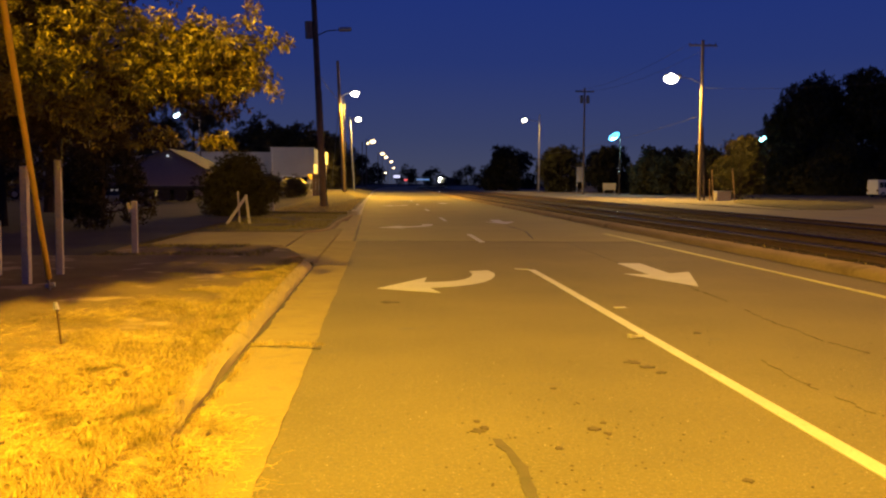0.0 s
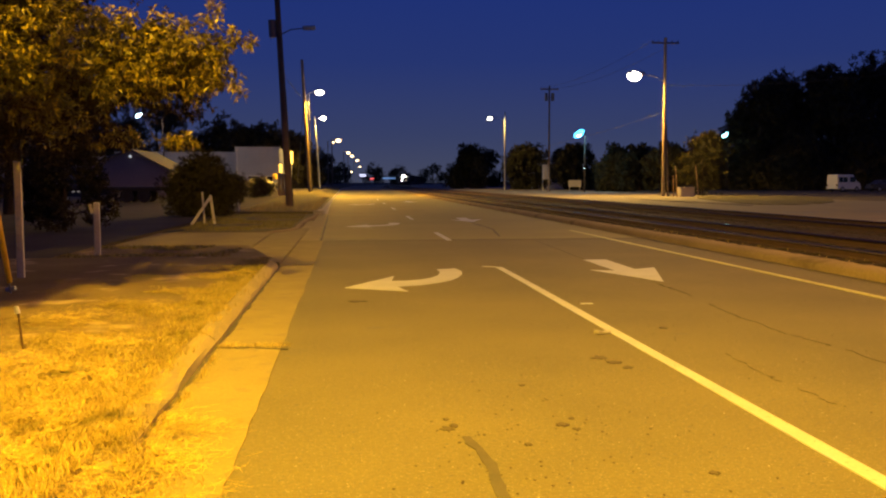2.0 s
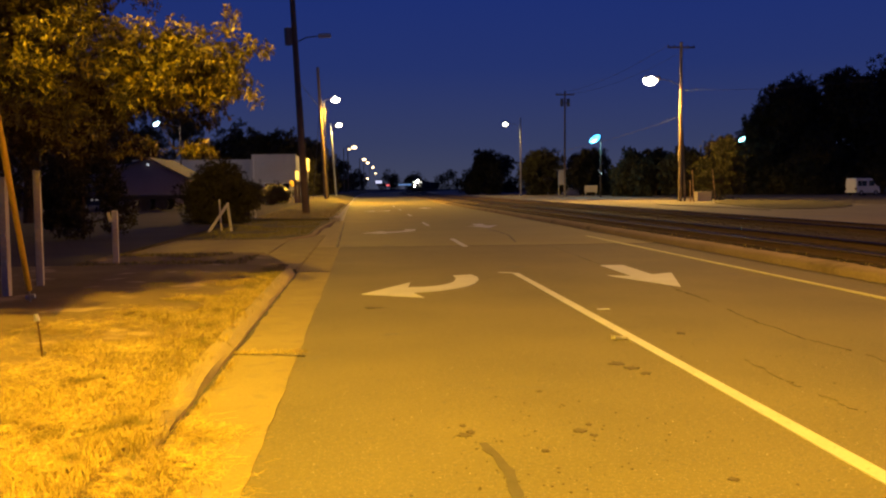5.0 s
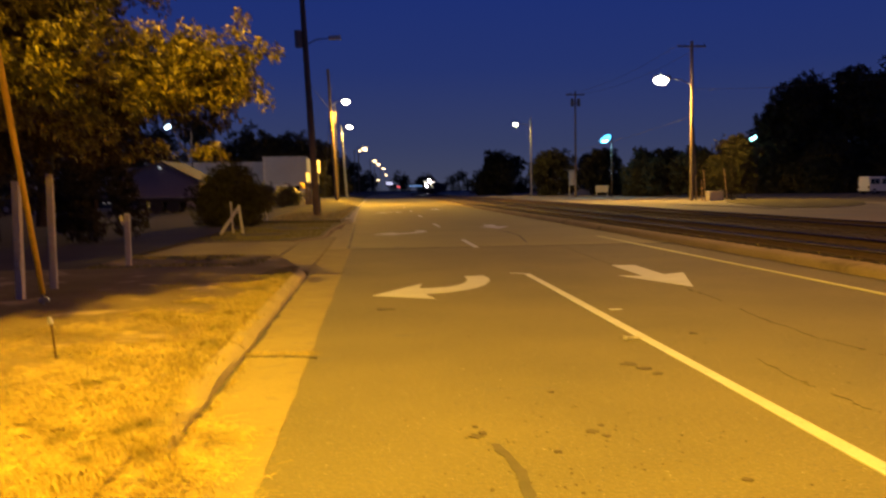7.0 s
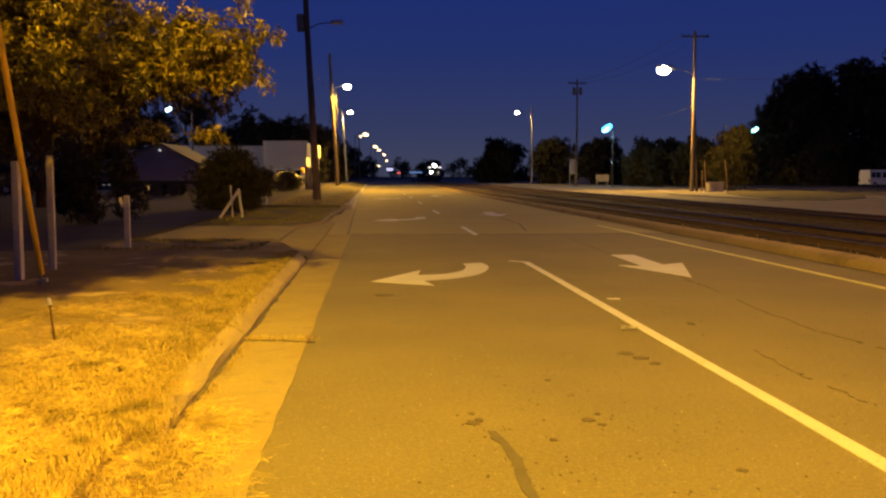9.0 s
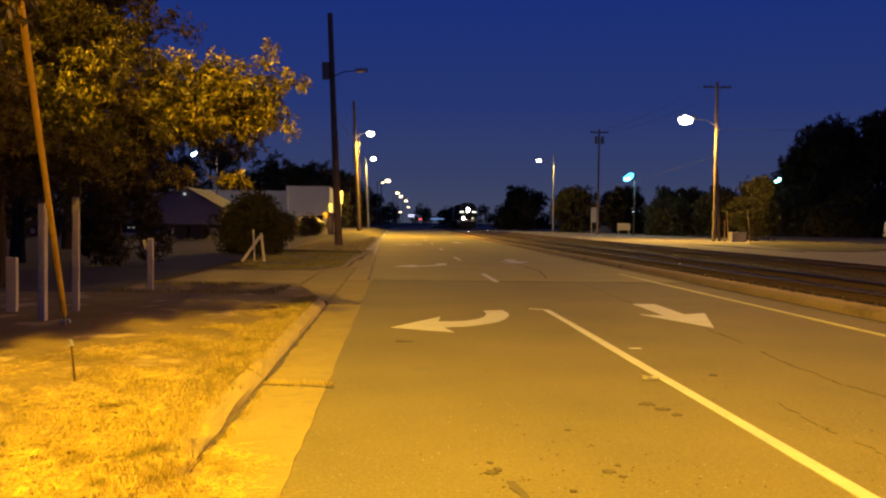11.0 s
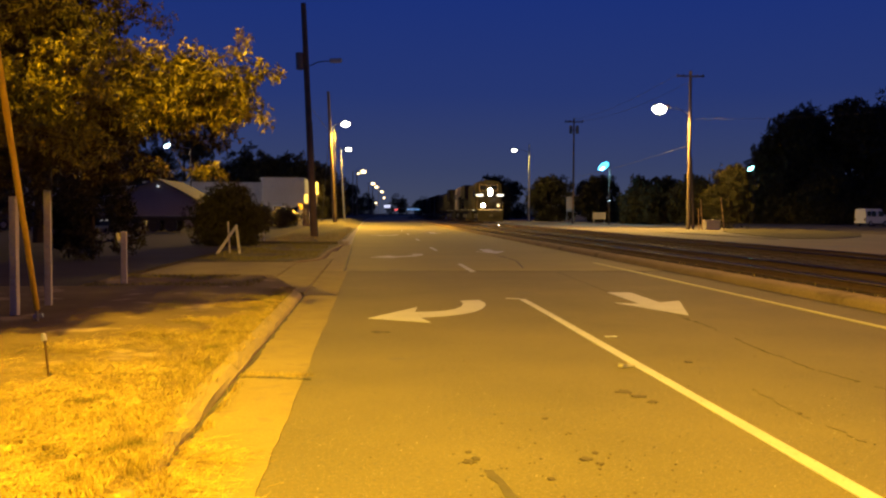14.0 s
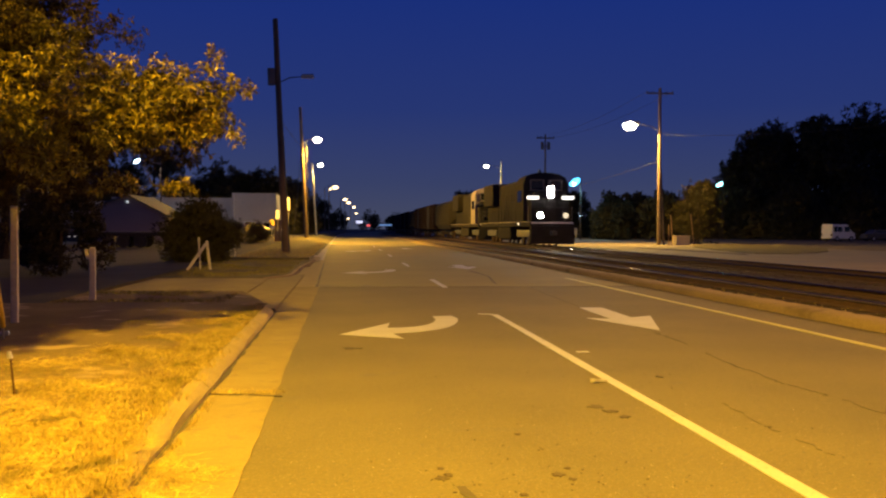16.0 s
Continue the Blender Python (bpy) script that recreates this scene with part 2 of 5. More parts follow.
WHITE_SHEET = material("white sheet metal", (0.84, 0.84, 0.84), (0.74, 0.74, 0.74), 0.6, scale=2, fine=10, bump=0)


# ---- building helpers ----
def mesh_of(name, bm):
    me = bpy.data.meshes.new(name)
    bm.to_mesh(me)
    bm.free()
    return me


def part(name, bm, mat, parent=None, label="", smooth=False):
    """Links a bmesh as one mesh object under a thing or a part."""
    me = mesh_of(name, bm)
    me.materials.append(mat)
    if smooth:
        me.polygons.foreach_set("use_smooth", [True] * len(me.polygons))
    ob = new(name, me)
    if parent:
        ob.parent = parent
    if label:
        tagged(ob, label)
    return ob


def thing(name, label, category, group="", kind="", at=None):
    ob = tagged(new(name), label, category, group, kind)
    ob.empty_display_size = 0.2
    if at is not None:
        ob.matrix_basis = at
    return ob


def box(x0, x1, y0, y1, z0, z1, bevel=0.0, bm=None, m=None):
    bm = bm or bmesh.new()
    made = bmesh.ops.create_cube(bm, size=1)["verts"]
    bmesh.ops.transform(bm, verts=made, matrix=(m or Matrix()) @ Matrix.Translation(((x0 + x1) / 2, (y0 + y1) / 2, (z0 + z1) / 2)) @ Matrix.Diagonal((x1 - x0, y1 - y0, z1 - z0, 1)))
    if bevel:
        edges = list({e for v in made for e in v.link_edges})
        bmesh.ops.bevel(bm, geom=edges, offset=bevel, segments=2, affect="EDGES", profile=0.6)
    return bm


def rod(p, q, r0, r1=None, seg=10, bm=None):
    """A tapered round bar from p to q."""
    bm = bm or bmesh.new()
    p, q = Vector(p), Vector(q)
    r1 = r0 if r1 is None else r1
    turn = (q - p).to_track_quat("Z", "Y").to_matrix().to_4x4()
    bmesh.ops.create_cone(bm, cap_ends=True, segments=seg, radius1=r0, radius2=max(r1, 1e-4), depth=(q - p).length, matrix=Matrix.Translation((p + q) / 2) @ turn)
    return bm


def tube(points, radii, seg=8, bm=None):
    """A bent tapered limb through points."""
    bm = bm or bmesh.new()
    rings = []
    for i, p in enumerate(points):
        p = Vector(p)
        d = Vector(points[min(i + 1, len(points) - 1)]) - Vector(points[max(i - 1, 0)])
        turn = d.to_track_quat("Z", "Y").to_matrix()
        rings.append([bm.verts.new(p + turn @ Vector((math.cos(a) * radii[i], math.sin(a) * radii[i], 0))) for a in (2 * math.pi * k / seg for k in range(seg))])
    for a, b in zip(rings, rings[1:]):
        for k in range(seg):
            bm.faces.new((a[k], a[(k + 1) % seg], b[(k + 1) % seg], b[k]))
    bm.faces.new(rings[-1])
    bm.faces.new(rings[0][::-1])
    return bm


def prism(outline, z0, z1, bm=None):
    """An upright slab over a plan outline."""
    bm = bm or bmesh.new()
    lo = [bm.verts.new((x, y, z0)) for x, y in outline]
    hi = [bm.verts.new((x, y, z1)) for x, y in outline]
    n = len(outline)
    bm.faces.new(hi), bm.faces.new(lo[::-1])
    for i in range(n):
        bm.faces.new((lo[i], lo[(i + 1) % n], hi[(i + 1) % n], hi[i]))
    bmesh.ops.recalc_face_normals(bm, faces=bm.faces[:])
    return bm


def bend(y):
    """How far road and tracks swing to the right at distance y."""
    return 0.0 if y < 150 else 2e-4 * (y - 150) ** 2 if y < 450 else 18 + 0.12 * (y - 450)


def heading(y):
    return math.degrees(math.atan((bend(y + 1) - bend(y - 1)) / 2))


def smooth_step(a, b, v):
    v = min(1, max(0, (v - a) / (b - a)))
    return v * v * (3 - 2 * v)


def rise(x, y):
    """The height of the verge on the kerb's side above its kerb."""
    return 0.33 * smooth_step(45, 95, y) * smooth_step(-1.6, -3.2, x - bend(y))


def strip(profile, ys, zs=lambda x, y: 0.0):
    """A swept strip along the road: profile of (x, z), stations ys."""
    bm = bmesh.new()
    rows = [[bm.verts.new((x + bend(y), y, z + zs(x + bend(y), y))) for x, z in profile] for y in ys]
    for a, b in zip(rows, rows[1:]):
        for k in range(len(profile) - 1):
            bm.faces.new((a[k], a[k + 1], b[k + 1], b[k]))
    bmesh.ops.recalc_face_normals(bm, faces=bm.faces[:])
    return bm


LONG = [-40, -20, 0, 10, 20, 30, 40, 50, 60, 70, 80, 90, 100, 120, 140, 160, 180, 200, 225, 250, 275, 300, 330, 360, 400, 450, 520, 600, 750]

# ---- setting ----
ground_profile = [(-900, 0.1), (-300, 0.1), (-120, 0.12), (-60, 0.12), (-30, 0.12), (-15, 0.12), (-9, 0.11), (-6, 0.10), (-5.2, 0.09), (-5.0, -0.03), (-3.4, -0.05), (-2.4, -0.06), (-1.4, -0.08), (-1.2, -0.10), (7.5, -0.10), (16, -0.05), (16.8, 0.06), (30, 0.07), (60, 0.07), (120, 0.1), (300, 0.1), (900, 0.1)]
tagged(part("ground", strip(ground_profile, LONG + [1000, 1600], rise), GROUND), "dim open ground of dirt and weeds", kind="structure")
tagged(part("road_near", strip([(-0.80, 0), (2, 0.0), (4, 0.0), (7.34, 0)], [-40, -20, 0, 10, 21.8]), ASPHALT), "worn grey-brown asphalt road lit by sodium lamps", kind="structure")
tagged(part("road_far", strip([(-1.13, 0), (2, 0.0), (4, 0.0), (7.34, 0)], [21.8] + LONG[5:]), ASPHALT_FAR), "older, paler asphalt road running to the distance", kind="structure")


def kerb_run(name, x_face, side, ys, label):
    """A kerb of single cast lengths with open joints; side -1 lies on the kerb's left."""
    root = thing(name, label, "kerb", kind="structure")
    for a, b in zip(ys, ys[1:]):
        bm = bmesh.new()
        w, h = (0.78, 0.15) if side > 0 else (0.17, 0.115) if x_face < -1.1 else (0.30, 0.135)
        sect = [(0.0, -0.08), (0.006, 0.030), (0.030, 0.062), (0.070, 0.090), (0.120, h - 0.005), (w - 0.02, h + 0.002), (w, h - 0.015), (w, -0.08)]
        if side > 0:
            sect = [(0.0, -0.08), (0.01, 0.07), (0.05, 0.12), (0.22, 0.15), (0.45, 0.145), (0.66, 0.11), (w, 0.03)]
        n = max(2, min(12, int((b - a) / 0.28)))
        rows, gap = [], 0.012 if side < 0 else 0.0
        for k in range(n + 1):
            y = a + gap + (b - a - 2 * gap) * k / n
            chip = random.uniform(0.0, 0.022) if side < 0 and random.random() < 0.25 else 0.0
            rough = 0.009 if side < 0 else 0.003
            rows.append([bm.verts.new((x_face + side * (u + random.uniform(-rough, rough) + (chip if 0 < q < 5 else 0)) + bend(y), y, z + random.uniform(-rough, rough) * 0.8 - (chip if 1 < q < 5 else 0))) for q, (u, z) in enumerate(sect)])
        for p, q in zip(rows, rows[1:]):
            for k in range(len(sect) - 1):
                bm.faces.new((p[k], p[k + 1], q[k + 1], q[k]))
        if side < 0:
            bm.faces.new(rows[0]), bm.faces.new(rows[-1][::-1])
        bmesh.ops.recalc_face_normals(bm, faces=bm.faces[:])
        part("kerb_stone", bm, KERB_EARTHY if side > 0 else KERB_DIRTY if x_face < -1.1 else CONCRETE, root, smooth=side > 0)
    return root


kerb_run("kerb_1", -1.12, -1, [4.7, 6.2, 7.85, 10.9, 13.2, 15.0], "chipped concrete kerb with dry grass growing over it")
kerb_run("kerb_2", -1.05, -1, [42.0, 43.5, 46.5, 50, 56, 62, 70, 80, 90, 105, 120, 140, 160, 180, 200, 230, 260, 300], "concrete kerb along the far verge")
kerb_run("kerb_3", 7.34, 1, [-12, -6, 0, 3, 6, 9, 12, 15, 18, 21, 24, 27, 30, 33, 36, 39, 42, 45, 50, 55, 60, 70, 80, 90, 105, 120, 140, 160, 180, 200, 230, 260, 300, 340], "broad concrete kerb between road and railway")

gutter = thing("gutter", "pale concrete gutter slabs with a cracked, weedy joint", "gutter", kind="structure")
for a, b, z in ((-9, -3, 0.0), (-3, 2.2, 0.0), (2.2, 7.70, 0.004), (7.76, 15.4, 0.0), (15.46, 21.8, 0.0)):
    edge = [(-0.565 + 0.014 * noise.noise((3.1, (a + (b - a) * k / 28) * 0.9, 4)) + random.uniform(-0.008, 0.008), a + (b - a) * k / 28) for k in range(29)]
    bm = prism([(-1.13, a)] + edge + [(-1.13, b)], -0.1, 0.004 + z * 0.5)
    part("gutter_slab", bm, GUTTER_MAT, gutter)

foot = [(-1.115 + 0.05 * abs(noise.noise((0.3, y * 1.9, 2))) + random.uniform(0, 0.015), y) for y in np.linspace(4.8, 15.3, 80)]
tagged(part("kerb_foot_dirt", prism([(-1.125, 4.8)] + foot + [(-1.125, 15.3)], -0.02, 0.010), CRACK), "dark dirt caught along the foot of the kerb", "dirt", kind="structure")
joint = [(x, 7.66 - 0.26 * (x + 0.8) + 0.05 * noise.noise((x * 6, 1.7, 0)) + random.uniform(-0.025, 0.015)) for x in np.linspace(-1.12, -0.50, 40)]
tagged(part("gutter_crack", prism(joint + [(x, y + 0.008 + 0.060 * abs(noise.noise((x * 5, 9.1, 2))) + random.uniform(0, 0.018)) for x, y in reversed(joint)], -0.02, 0.011), CRACK), "dark ragged crack across the gutter", "crack", kind="structure")

spill = strip([(-1.5, 0.135), (-1.3, 0.118), (-1.16, 0.085), (-1.04, 0.040), (-0.94, 0.012), (-0.86, 0.002)], [-12, -6, -3, 0, 1.5, 2.5, 3, 3.3, 3.6, 3.9, 4.2, 4.5, 4.72], lambda x, y: 0.018 * noise.noise((x * 4, y * 3, 5)) if -1.45 < x < -0.9 else 0)
tagged(part("soil_spill", spill, SOIL, smooth=True), "soil and thatch spilling over the buried kerb", kind="structure")
chunk = thing("kerb_chunk", "broken lump of pale kerb concrete in the grass", "rubble", at=pose(-1.16, 4.22, 0.045, 8, -14, 25))
bm = box(-0.085, 0.085, -0.055, 0.055, -0.08, 0.05, 0.035)
for v in bm.verts:
    v.co += Vector(noise.noise_vector(v.co * 9)) * 0.025
part("stone", bm, GUTTER_MAT, chunk, smooth=True)

# ground beside the kerb
verge = strip([(-30, 0.13), (-15, 0.14), (-9, 0.14), (-6, 0.145), (-4.5, 0.15), (-3.4, 0.155), (-2.4, 0.145), (-1.6, 0.13), (-1.24, 0.095)], [-20, -10, -5, 0, 2, 4, 5, 6, 7, 8, 9, 10, 11, 12, 13, 14, 15, 15.6], lambda x, y: 0.03 * noise.noise((x * 0.9, y * 0.9, 0)) if x < -1.4 else 0)
tagged(part("verge_near", verge, SOIL, smooth=True), "dry soil verge with patchy mown grass", kind="structure")
tagged(part("lot", strip([(-60, 0.14), (-30, 0.14), (-10, 0.13), (-5.0, 0.12)], [15.7, 20, 25, 30, 40, 50, 60, 75, 95], rise), ASPHALT_LOT), "dark unlit yard behind the posts", kind="structure")
verge_far = strip([(-5.1, 0.13), (-4, 0.14), (-3, 0.15), (-2, 0.15), (-1.2, 0.135)], [40.6, 42, 45, 50, 60, 70, 80, 90, 100, 120, 150, 180, 220, 260, 300], rise)
tagged(part("verge_far", verge_far, TURF, smooth=True), "patchy grass verge beside the road", kind="structure")
tagged(part("verge_patch", prism([(-5.0, 15.6), (-1.34, 15.6), (-1.60, 16.9), (-2.02, 18.62), (-5.0, 18.62)], -0.05, 0.128), SOIL), "worn strip of soil and grass before the driveway", kind="structure")
RETURN = [(-2.02, 24.95), (-1.78, 25.55), (-1.50, 26.30), (-1.42, 27.2), (-1.43, 29.4), (-1.42, 31.6), (-1.33, 34.0), (-1.22, 36.4), (-1.16, 39.0)]
island = prism([(-5.0, 25.1)] + [(x - 0.14, y + 0.05) for x, y in RETURN] + [(-5.0, 39.15)], -0.05, 0.062)
tagged(part("verge_island", island, TURF), "grass corner between driveway and road", kind="structure")
kerb_4 = thing("kerb_4", "worn sunken concrete kerb curving round the grass corner", "kerb", kind="structure")
for (x0, y0), (x1, y1) in zip(RETURN, RETURN[1:]):
    d = Vector((x1 - x0, y1 - y0, 0)).normalized()
    nx, ny = -d.y * 0.15, d.x * 0.15
    part("kerb_stone", prism([(x0 + d.x * 0.012, y0 + d.y * 0.012), (x1 - d.x * 0.012, y1 - d.y * 0.012), (x1 + nx, y1 + ny), (x0 + nx, y0 + ny)], -0.05, 0.066 + random.uniform(-0.006, 0.006)), KERB_EARTHY, kerb_4)
NOSE = [(-1.46, 39.5), (-1.2, 39.28), (-0.99, 39.3), (-0.96, 40.4), (-1.05, 41.98)]
kerb_5 = thing("kerb_5", "pale concrete kerb rounding the end of the raised verge", "kerb", kind="structure")
for (x0, y0), (x1, y1) in zip(NOSE, NOSE[1:]):
    d = Vector((x1 - x0, y1 - y0, 0)).normalized()
    nx, ny = -d.y * 0.28, d.x * 0.28
    part("kerb_stone", prism([(x0 + d.x * 0.01, y0 + d.y * 0.01), (x1 - d.x * 0.01, y1 - d.y * 0.01), (x1 + nx, y1 + ny), (x0 + nx, y0 + ny)], -0.05, 0.172 + random.uniform(-0.006, 0.006)), CONCRETE, kerb_5)
tagged(part("verge_end", prism([(-5.1, 40.3), (-3.6, 39.8), (-2.6, 39.4), (-1.6, 39.5), (-1.2, 39.45), (-1.15, 40.4), (-1.2, 40.62), (-5.1, 40.62)], -0.05, 0.136), TURF), "grassed end of the raised verge", kind="structure")
drive = thing("driveway", "worn concrete driveway apron with cracked slabs", "driveway", kind="structure")
for slab, z in (([(-1.14, 15.48), (-1.16, 15.6), (-1.34, 15.65), (-1.60, 16.93), (-1.99, 18.66), (-1.99, 21.8), (-1.14, 21.8)], 0.035),
                ([(-1.99, 21.83), (-1.99, 24.93), (-1.75, 25.5), (-1.47, 26.25), (-1.39, 27.2), (-1.14, 27.2), (-1.14, 21.83)], 0.035),
                ([(-5.0, 18.66), (-2.01, 18.66), (-2.01, 21.9), (-5.0, 21.9)], 0.055), ([(-5.0, 21.93), (-2.01, 21.93), (-2.01, 25.0), (-5.0, 25.0)], 0.05)):
    part("slab", prism(slab, -0.05, z), GUTTER_MAT, drive)
far_gutter = thing("gutter_far", "grey concrete gutter along the kerb's curve", "gutter", kind="structure")
for a, b, mat in ((21.84, 24.5, KERB_DIRTY), (24.53, 27.3, KERB_DIRTY), (27.33, 33.0, KERB_DIRTY), (33.03, 40.0, KERB_DIRTY), (40.05, 52.0, CONCRETE), (52.05, 66.0, CONCRETE), (66.05, 84.0, CONCRETE)):
    inner = -1.10 if a > 38 else -1.38 if 27 < a < 33 else -1.20 if a > 33 else -1.13
    part("gutter_slab", prism([(inner, a), (-0.62 - (a - 15) * 0.009, a), (-0.62 - (b - 15) * 0.009, b), (inner, b)], -0.1, 0.006), mat, far_gutter)

# road markings
def marking(name, outline, mat, label, z=0.006, dy=0.0):
    bm = prism([(x + bend(y + dy), y + dy) for x, y in outline], -0.02, z)
    return tagged(part(name, bm, mat), label, "road marking", kind="structure")


def line_on_road(name, x, w, y0, y1, mat, label):
    n = max(2, int((y1 - y0) / 2))
    ys = [y0 + (y1 - y0) * i / n for i in range(n + 1)]
    left = [(x - w / 2 + random.uniform(-0.006, 0.006), y) for y in ys]
    right = [(x + w / 2 + random.uniform(-0.006, 0.006), y) for y in reversed(ys)]
    return marking(name, left + right, mat, label, 0.007)


line_on_road("lane_line", 2.472, 0.108, -12, 14.6, ROAD_PAINT, "solid white lane line, slightly worn")
for y0 in (21.5, 33.7, 45.9, 58.1, 70.3):
    line_on_road("lane_dash", 2.44, 0.13, y0, y0 + 3.4, ROAD_PAINT, "short white lane dash, worn")
line_on_road("edge_line", 6.38, 0.12, -12, 25.4, YELLOW_PAINT, "solid yellow edge line, worn")
marking("lane_tick", [(2.22, 14.72), (2.44, 14.60), (2.44, 14.72), (2.22, 14.80)], ROAD_PAINT, "small white tick at the end of the lane line")
TURN = [(-0.04, 11.99), (0.69, 13.40), (0.62, 12.74), (0.85, 12.76), (1.05, 12.88), (1.22, 13.10), (1.34, 13.40), (1.43, 13.9), (1.42, 14.35), (1.74, 14.48), (1.78, 14.0), (1.74, 13.61), (1.63, 13.15), (1.48, 12.75), (1.27, 12.45), (1.0, 12.2), (0.66, 12.05), (0.77, 11.49)]
AHEAD = [(4.21, 15.80), (4.62, 15.80), (4.57, 13.98), (4.98, 14.25), (4.39, 12.16), (3.83, 13.95), (4.18, 13.78)]
for dy in (0.0, 16.6, 44.0):
    marking("turn_arrow", TURN, ROAD_PAINT, "white painted turn arrow on the asphalt", dy=dy)
for dy in (0.0, 19.2, 50.0):
    marking("ahead_arrow", AHEAD, ROAD_PAINT, "white painted straight arrow on the asphalt", dy=dy)


def crack(points, w, mat=None, name="crack", label="dark crack running through the asphalt", jitter=0.012):
    fine = []
    for (x0, y0), (x1, y1) in zip(points, points[1:]):
        for k in range(8):
            u = k / 8
            fine.append((x0 + (x1 - x0) * u + random.gauss(0, jitter), y0 + (y1 - y0) * u))
    fine.append(points[-1])
    ws = [w * random.uniform(0.3 if jitter > 0.005 else 0.75, 1.2) for _ in fine]
    out = [(x - v / 2, y) for (x, y), v in zip(fine, ws)] + [(x + v / 2, y) for (x, y), v in reversed(list(zip(fine, ws)))]
    bm = prism(out, -0.02, 0.004)
    return tagged(part(name, bm, mat or CRACK), label, "crack", kind="structure")


def broken_crack(points, w, mat):
    """A crack that shows in ragged pieces, with closed stretches between them."""
    line = [Vector(p) for p in points]
    for a, b in zip(line, line[1:]):
        at, long = 0.0, (b - a).length
        while at < long:
            step = min(random.uniform(0.25, 0.9), long - at)
            p, q = a.lerp(b, at / long), a.lerp(b, (at + step) / long)
            off = random.gauss(0, 0.015)
            crack([(p.x + off, p.y), (q.x + off + random.gauss(0, 0.02), q.y)], w * random.uniform(0.6, 1.5), mat, jitter=0.014)
            at += step + random.choice((0.0, 0.06, 0.2))


broken_crack([(4.13, 6.4), (4.10, 7.3), (4.02, 8.0), (4.04, 9.0), (4.10, 9.9)], 0.010, CRACK_FINE)
broken_crack([(4.16, 10.6), (4.22, 11.8), (4.25, 14.0), (4.3, 16.9)], 0.011, CRACK_FINE)
broken_crack([(3.05, 5.3), (3.0, 6.2), (3.06, 7.0)], 0.004, CRACK_FINE)
crack([(4.3, 17.0), (4.5, 21.5)], 0.02)
for y0, y1 in ((21.9, 28.0), (28.2, 38.5)):
    crack([(-0.56 - (y0 - 15) * 0.009, y0), (-0.56 - (y1 - 15) * 0.009, y1)], 0.06, label="dark weedy joint between gutter and asphalt")
crack([(3.9, 23.0), (4.3, 26.5), (4.25, 31.0)], 0.06)
crack([(0.78, 3.2), (0.68, 3.9), (0.70, 4.35), (0.64, 4.85)], 0.055, TAR, jitter=0.004, name="tar_streak", label="dark tar streak on the asphalt")
for x, y, r in ((0.56, 5.02, 0.055), (0.60, 5.08, 0.03), (0.57, 5.22, 0.025), (0.95, 4.66, 0.025), (1.23, 5.03, 0.042), (1.28, 4.93, 0.024), (1.31, 5.16, 0.02), (1.99, 6.93, 0.07), (2.05, 6.76, 0.06), (2.1, 6.55, 0.045), (3.0, 8.32, 0.05), (0.08, 10.62, 0.085), (0.18, 10.6, 0.05), (1.19, 6.06, 0.022), (1.75, 4.1, 0.03)):
    o = [(x + 0.85 * r * random.uniform(0.35, 1.35) * math.cos(a), y + 1.15 * r * random.uniform(0.35, 1.35) * math.sin(a)) for a in (k * math.pi / 10 for k in range(20))]
    tagged(part("tar_spot", prism(o, -0.02, 0.0045), PIT), "small dark stain on the asphalt", "stain", kind="structure")
pits = bmesh.new()
for _ in range(190):
    cx, cy, spread = random.choice(((0.75, 4.5, 0.3), (1.0, 4.2, 0.5), (1.35, 4.9, 0.3), (1.4, 4.6, 1.0), (2.0, 5.5, 1.2), (3.6, 6.0, 1.2)))
    x, y, q = random.gauss(cx, spread), max(3.2, random.gauss(cy, spread * 1.6)), random.uniform(0.003, 0.008)
    if -0.45 < x < 6.1 and abs(x - 2.47) > 0.1:
        prism([(x + q * random.uniform(0.6, 1.4) * math.cos(a), y + q * random.uniform(0.6, 1.6) * math.sin(a)) for a in (k * math.pi / 3 for k in range(6))], -0.02, 0.0035, pits)
tagged(part("asphalt_pits", pits, PIT), "small dark pits in the worn asphalt", "pits", kind="stuff")
seam = [(x, 21.72 + random.uniform(-0.05, 0.05)) for x in np.linspace(-0.5, 7.3, 30)]
tagged(part("seam", prism(seam + [(x, y + 0.07) for x, y in reversed(seam)], -0.02, 0.005), CRACK), "ragged seam between two layers of asphalt", "seam", kind="structure")

# ---- railway ----
TRACKS, RAIL_TOP, GAUGE = (8.98, 13.62), 0.30, 1.435
bed = strip([(7.90, 0.0), (8.05, 0.07), (9.0, 0.13), (11.2, 0.11), (13.7, 0.13), (15.8, 0.10), (16.6, 0.02)], LONG)
tagged(part("ballast_bed", bed, BALLAST), "dark rusty ballast under the tracks", kind="structure")
tie_mesh = mesh_of("tie", box(-1.28, 1.28, -0.115, 0.115, 0.0, 0.12, 0.012))
tie_mesh.materials.append(TIE_WOOD)
clip_mesh = mesh_of("rail_seat", box(-0.17, 0.17, -0.10, 0.10, 0.0, 0.015))
clip_mesh.materials.append(RAIL_RUST)
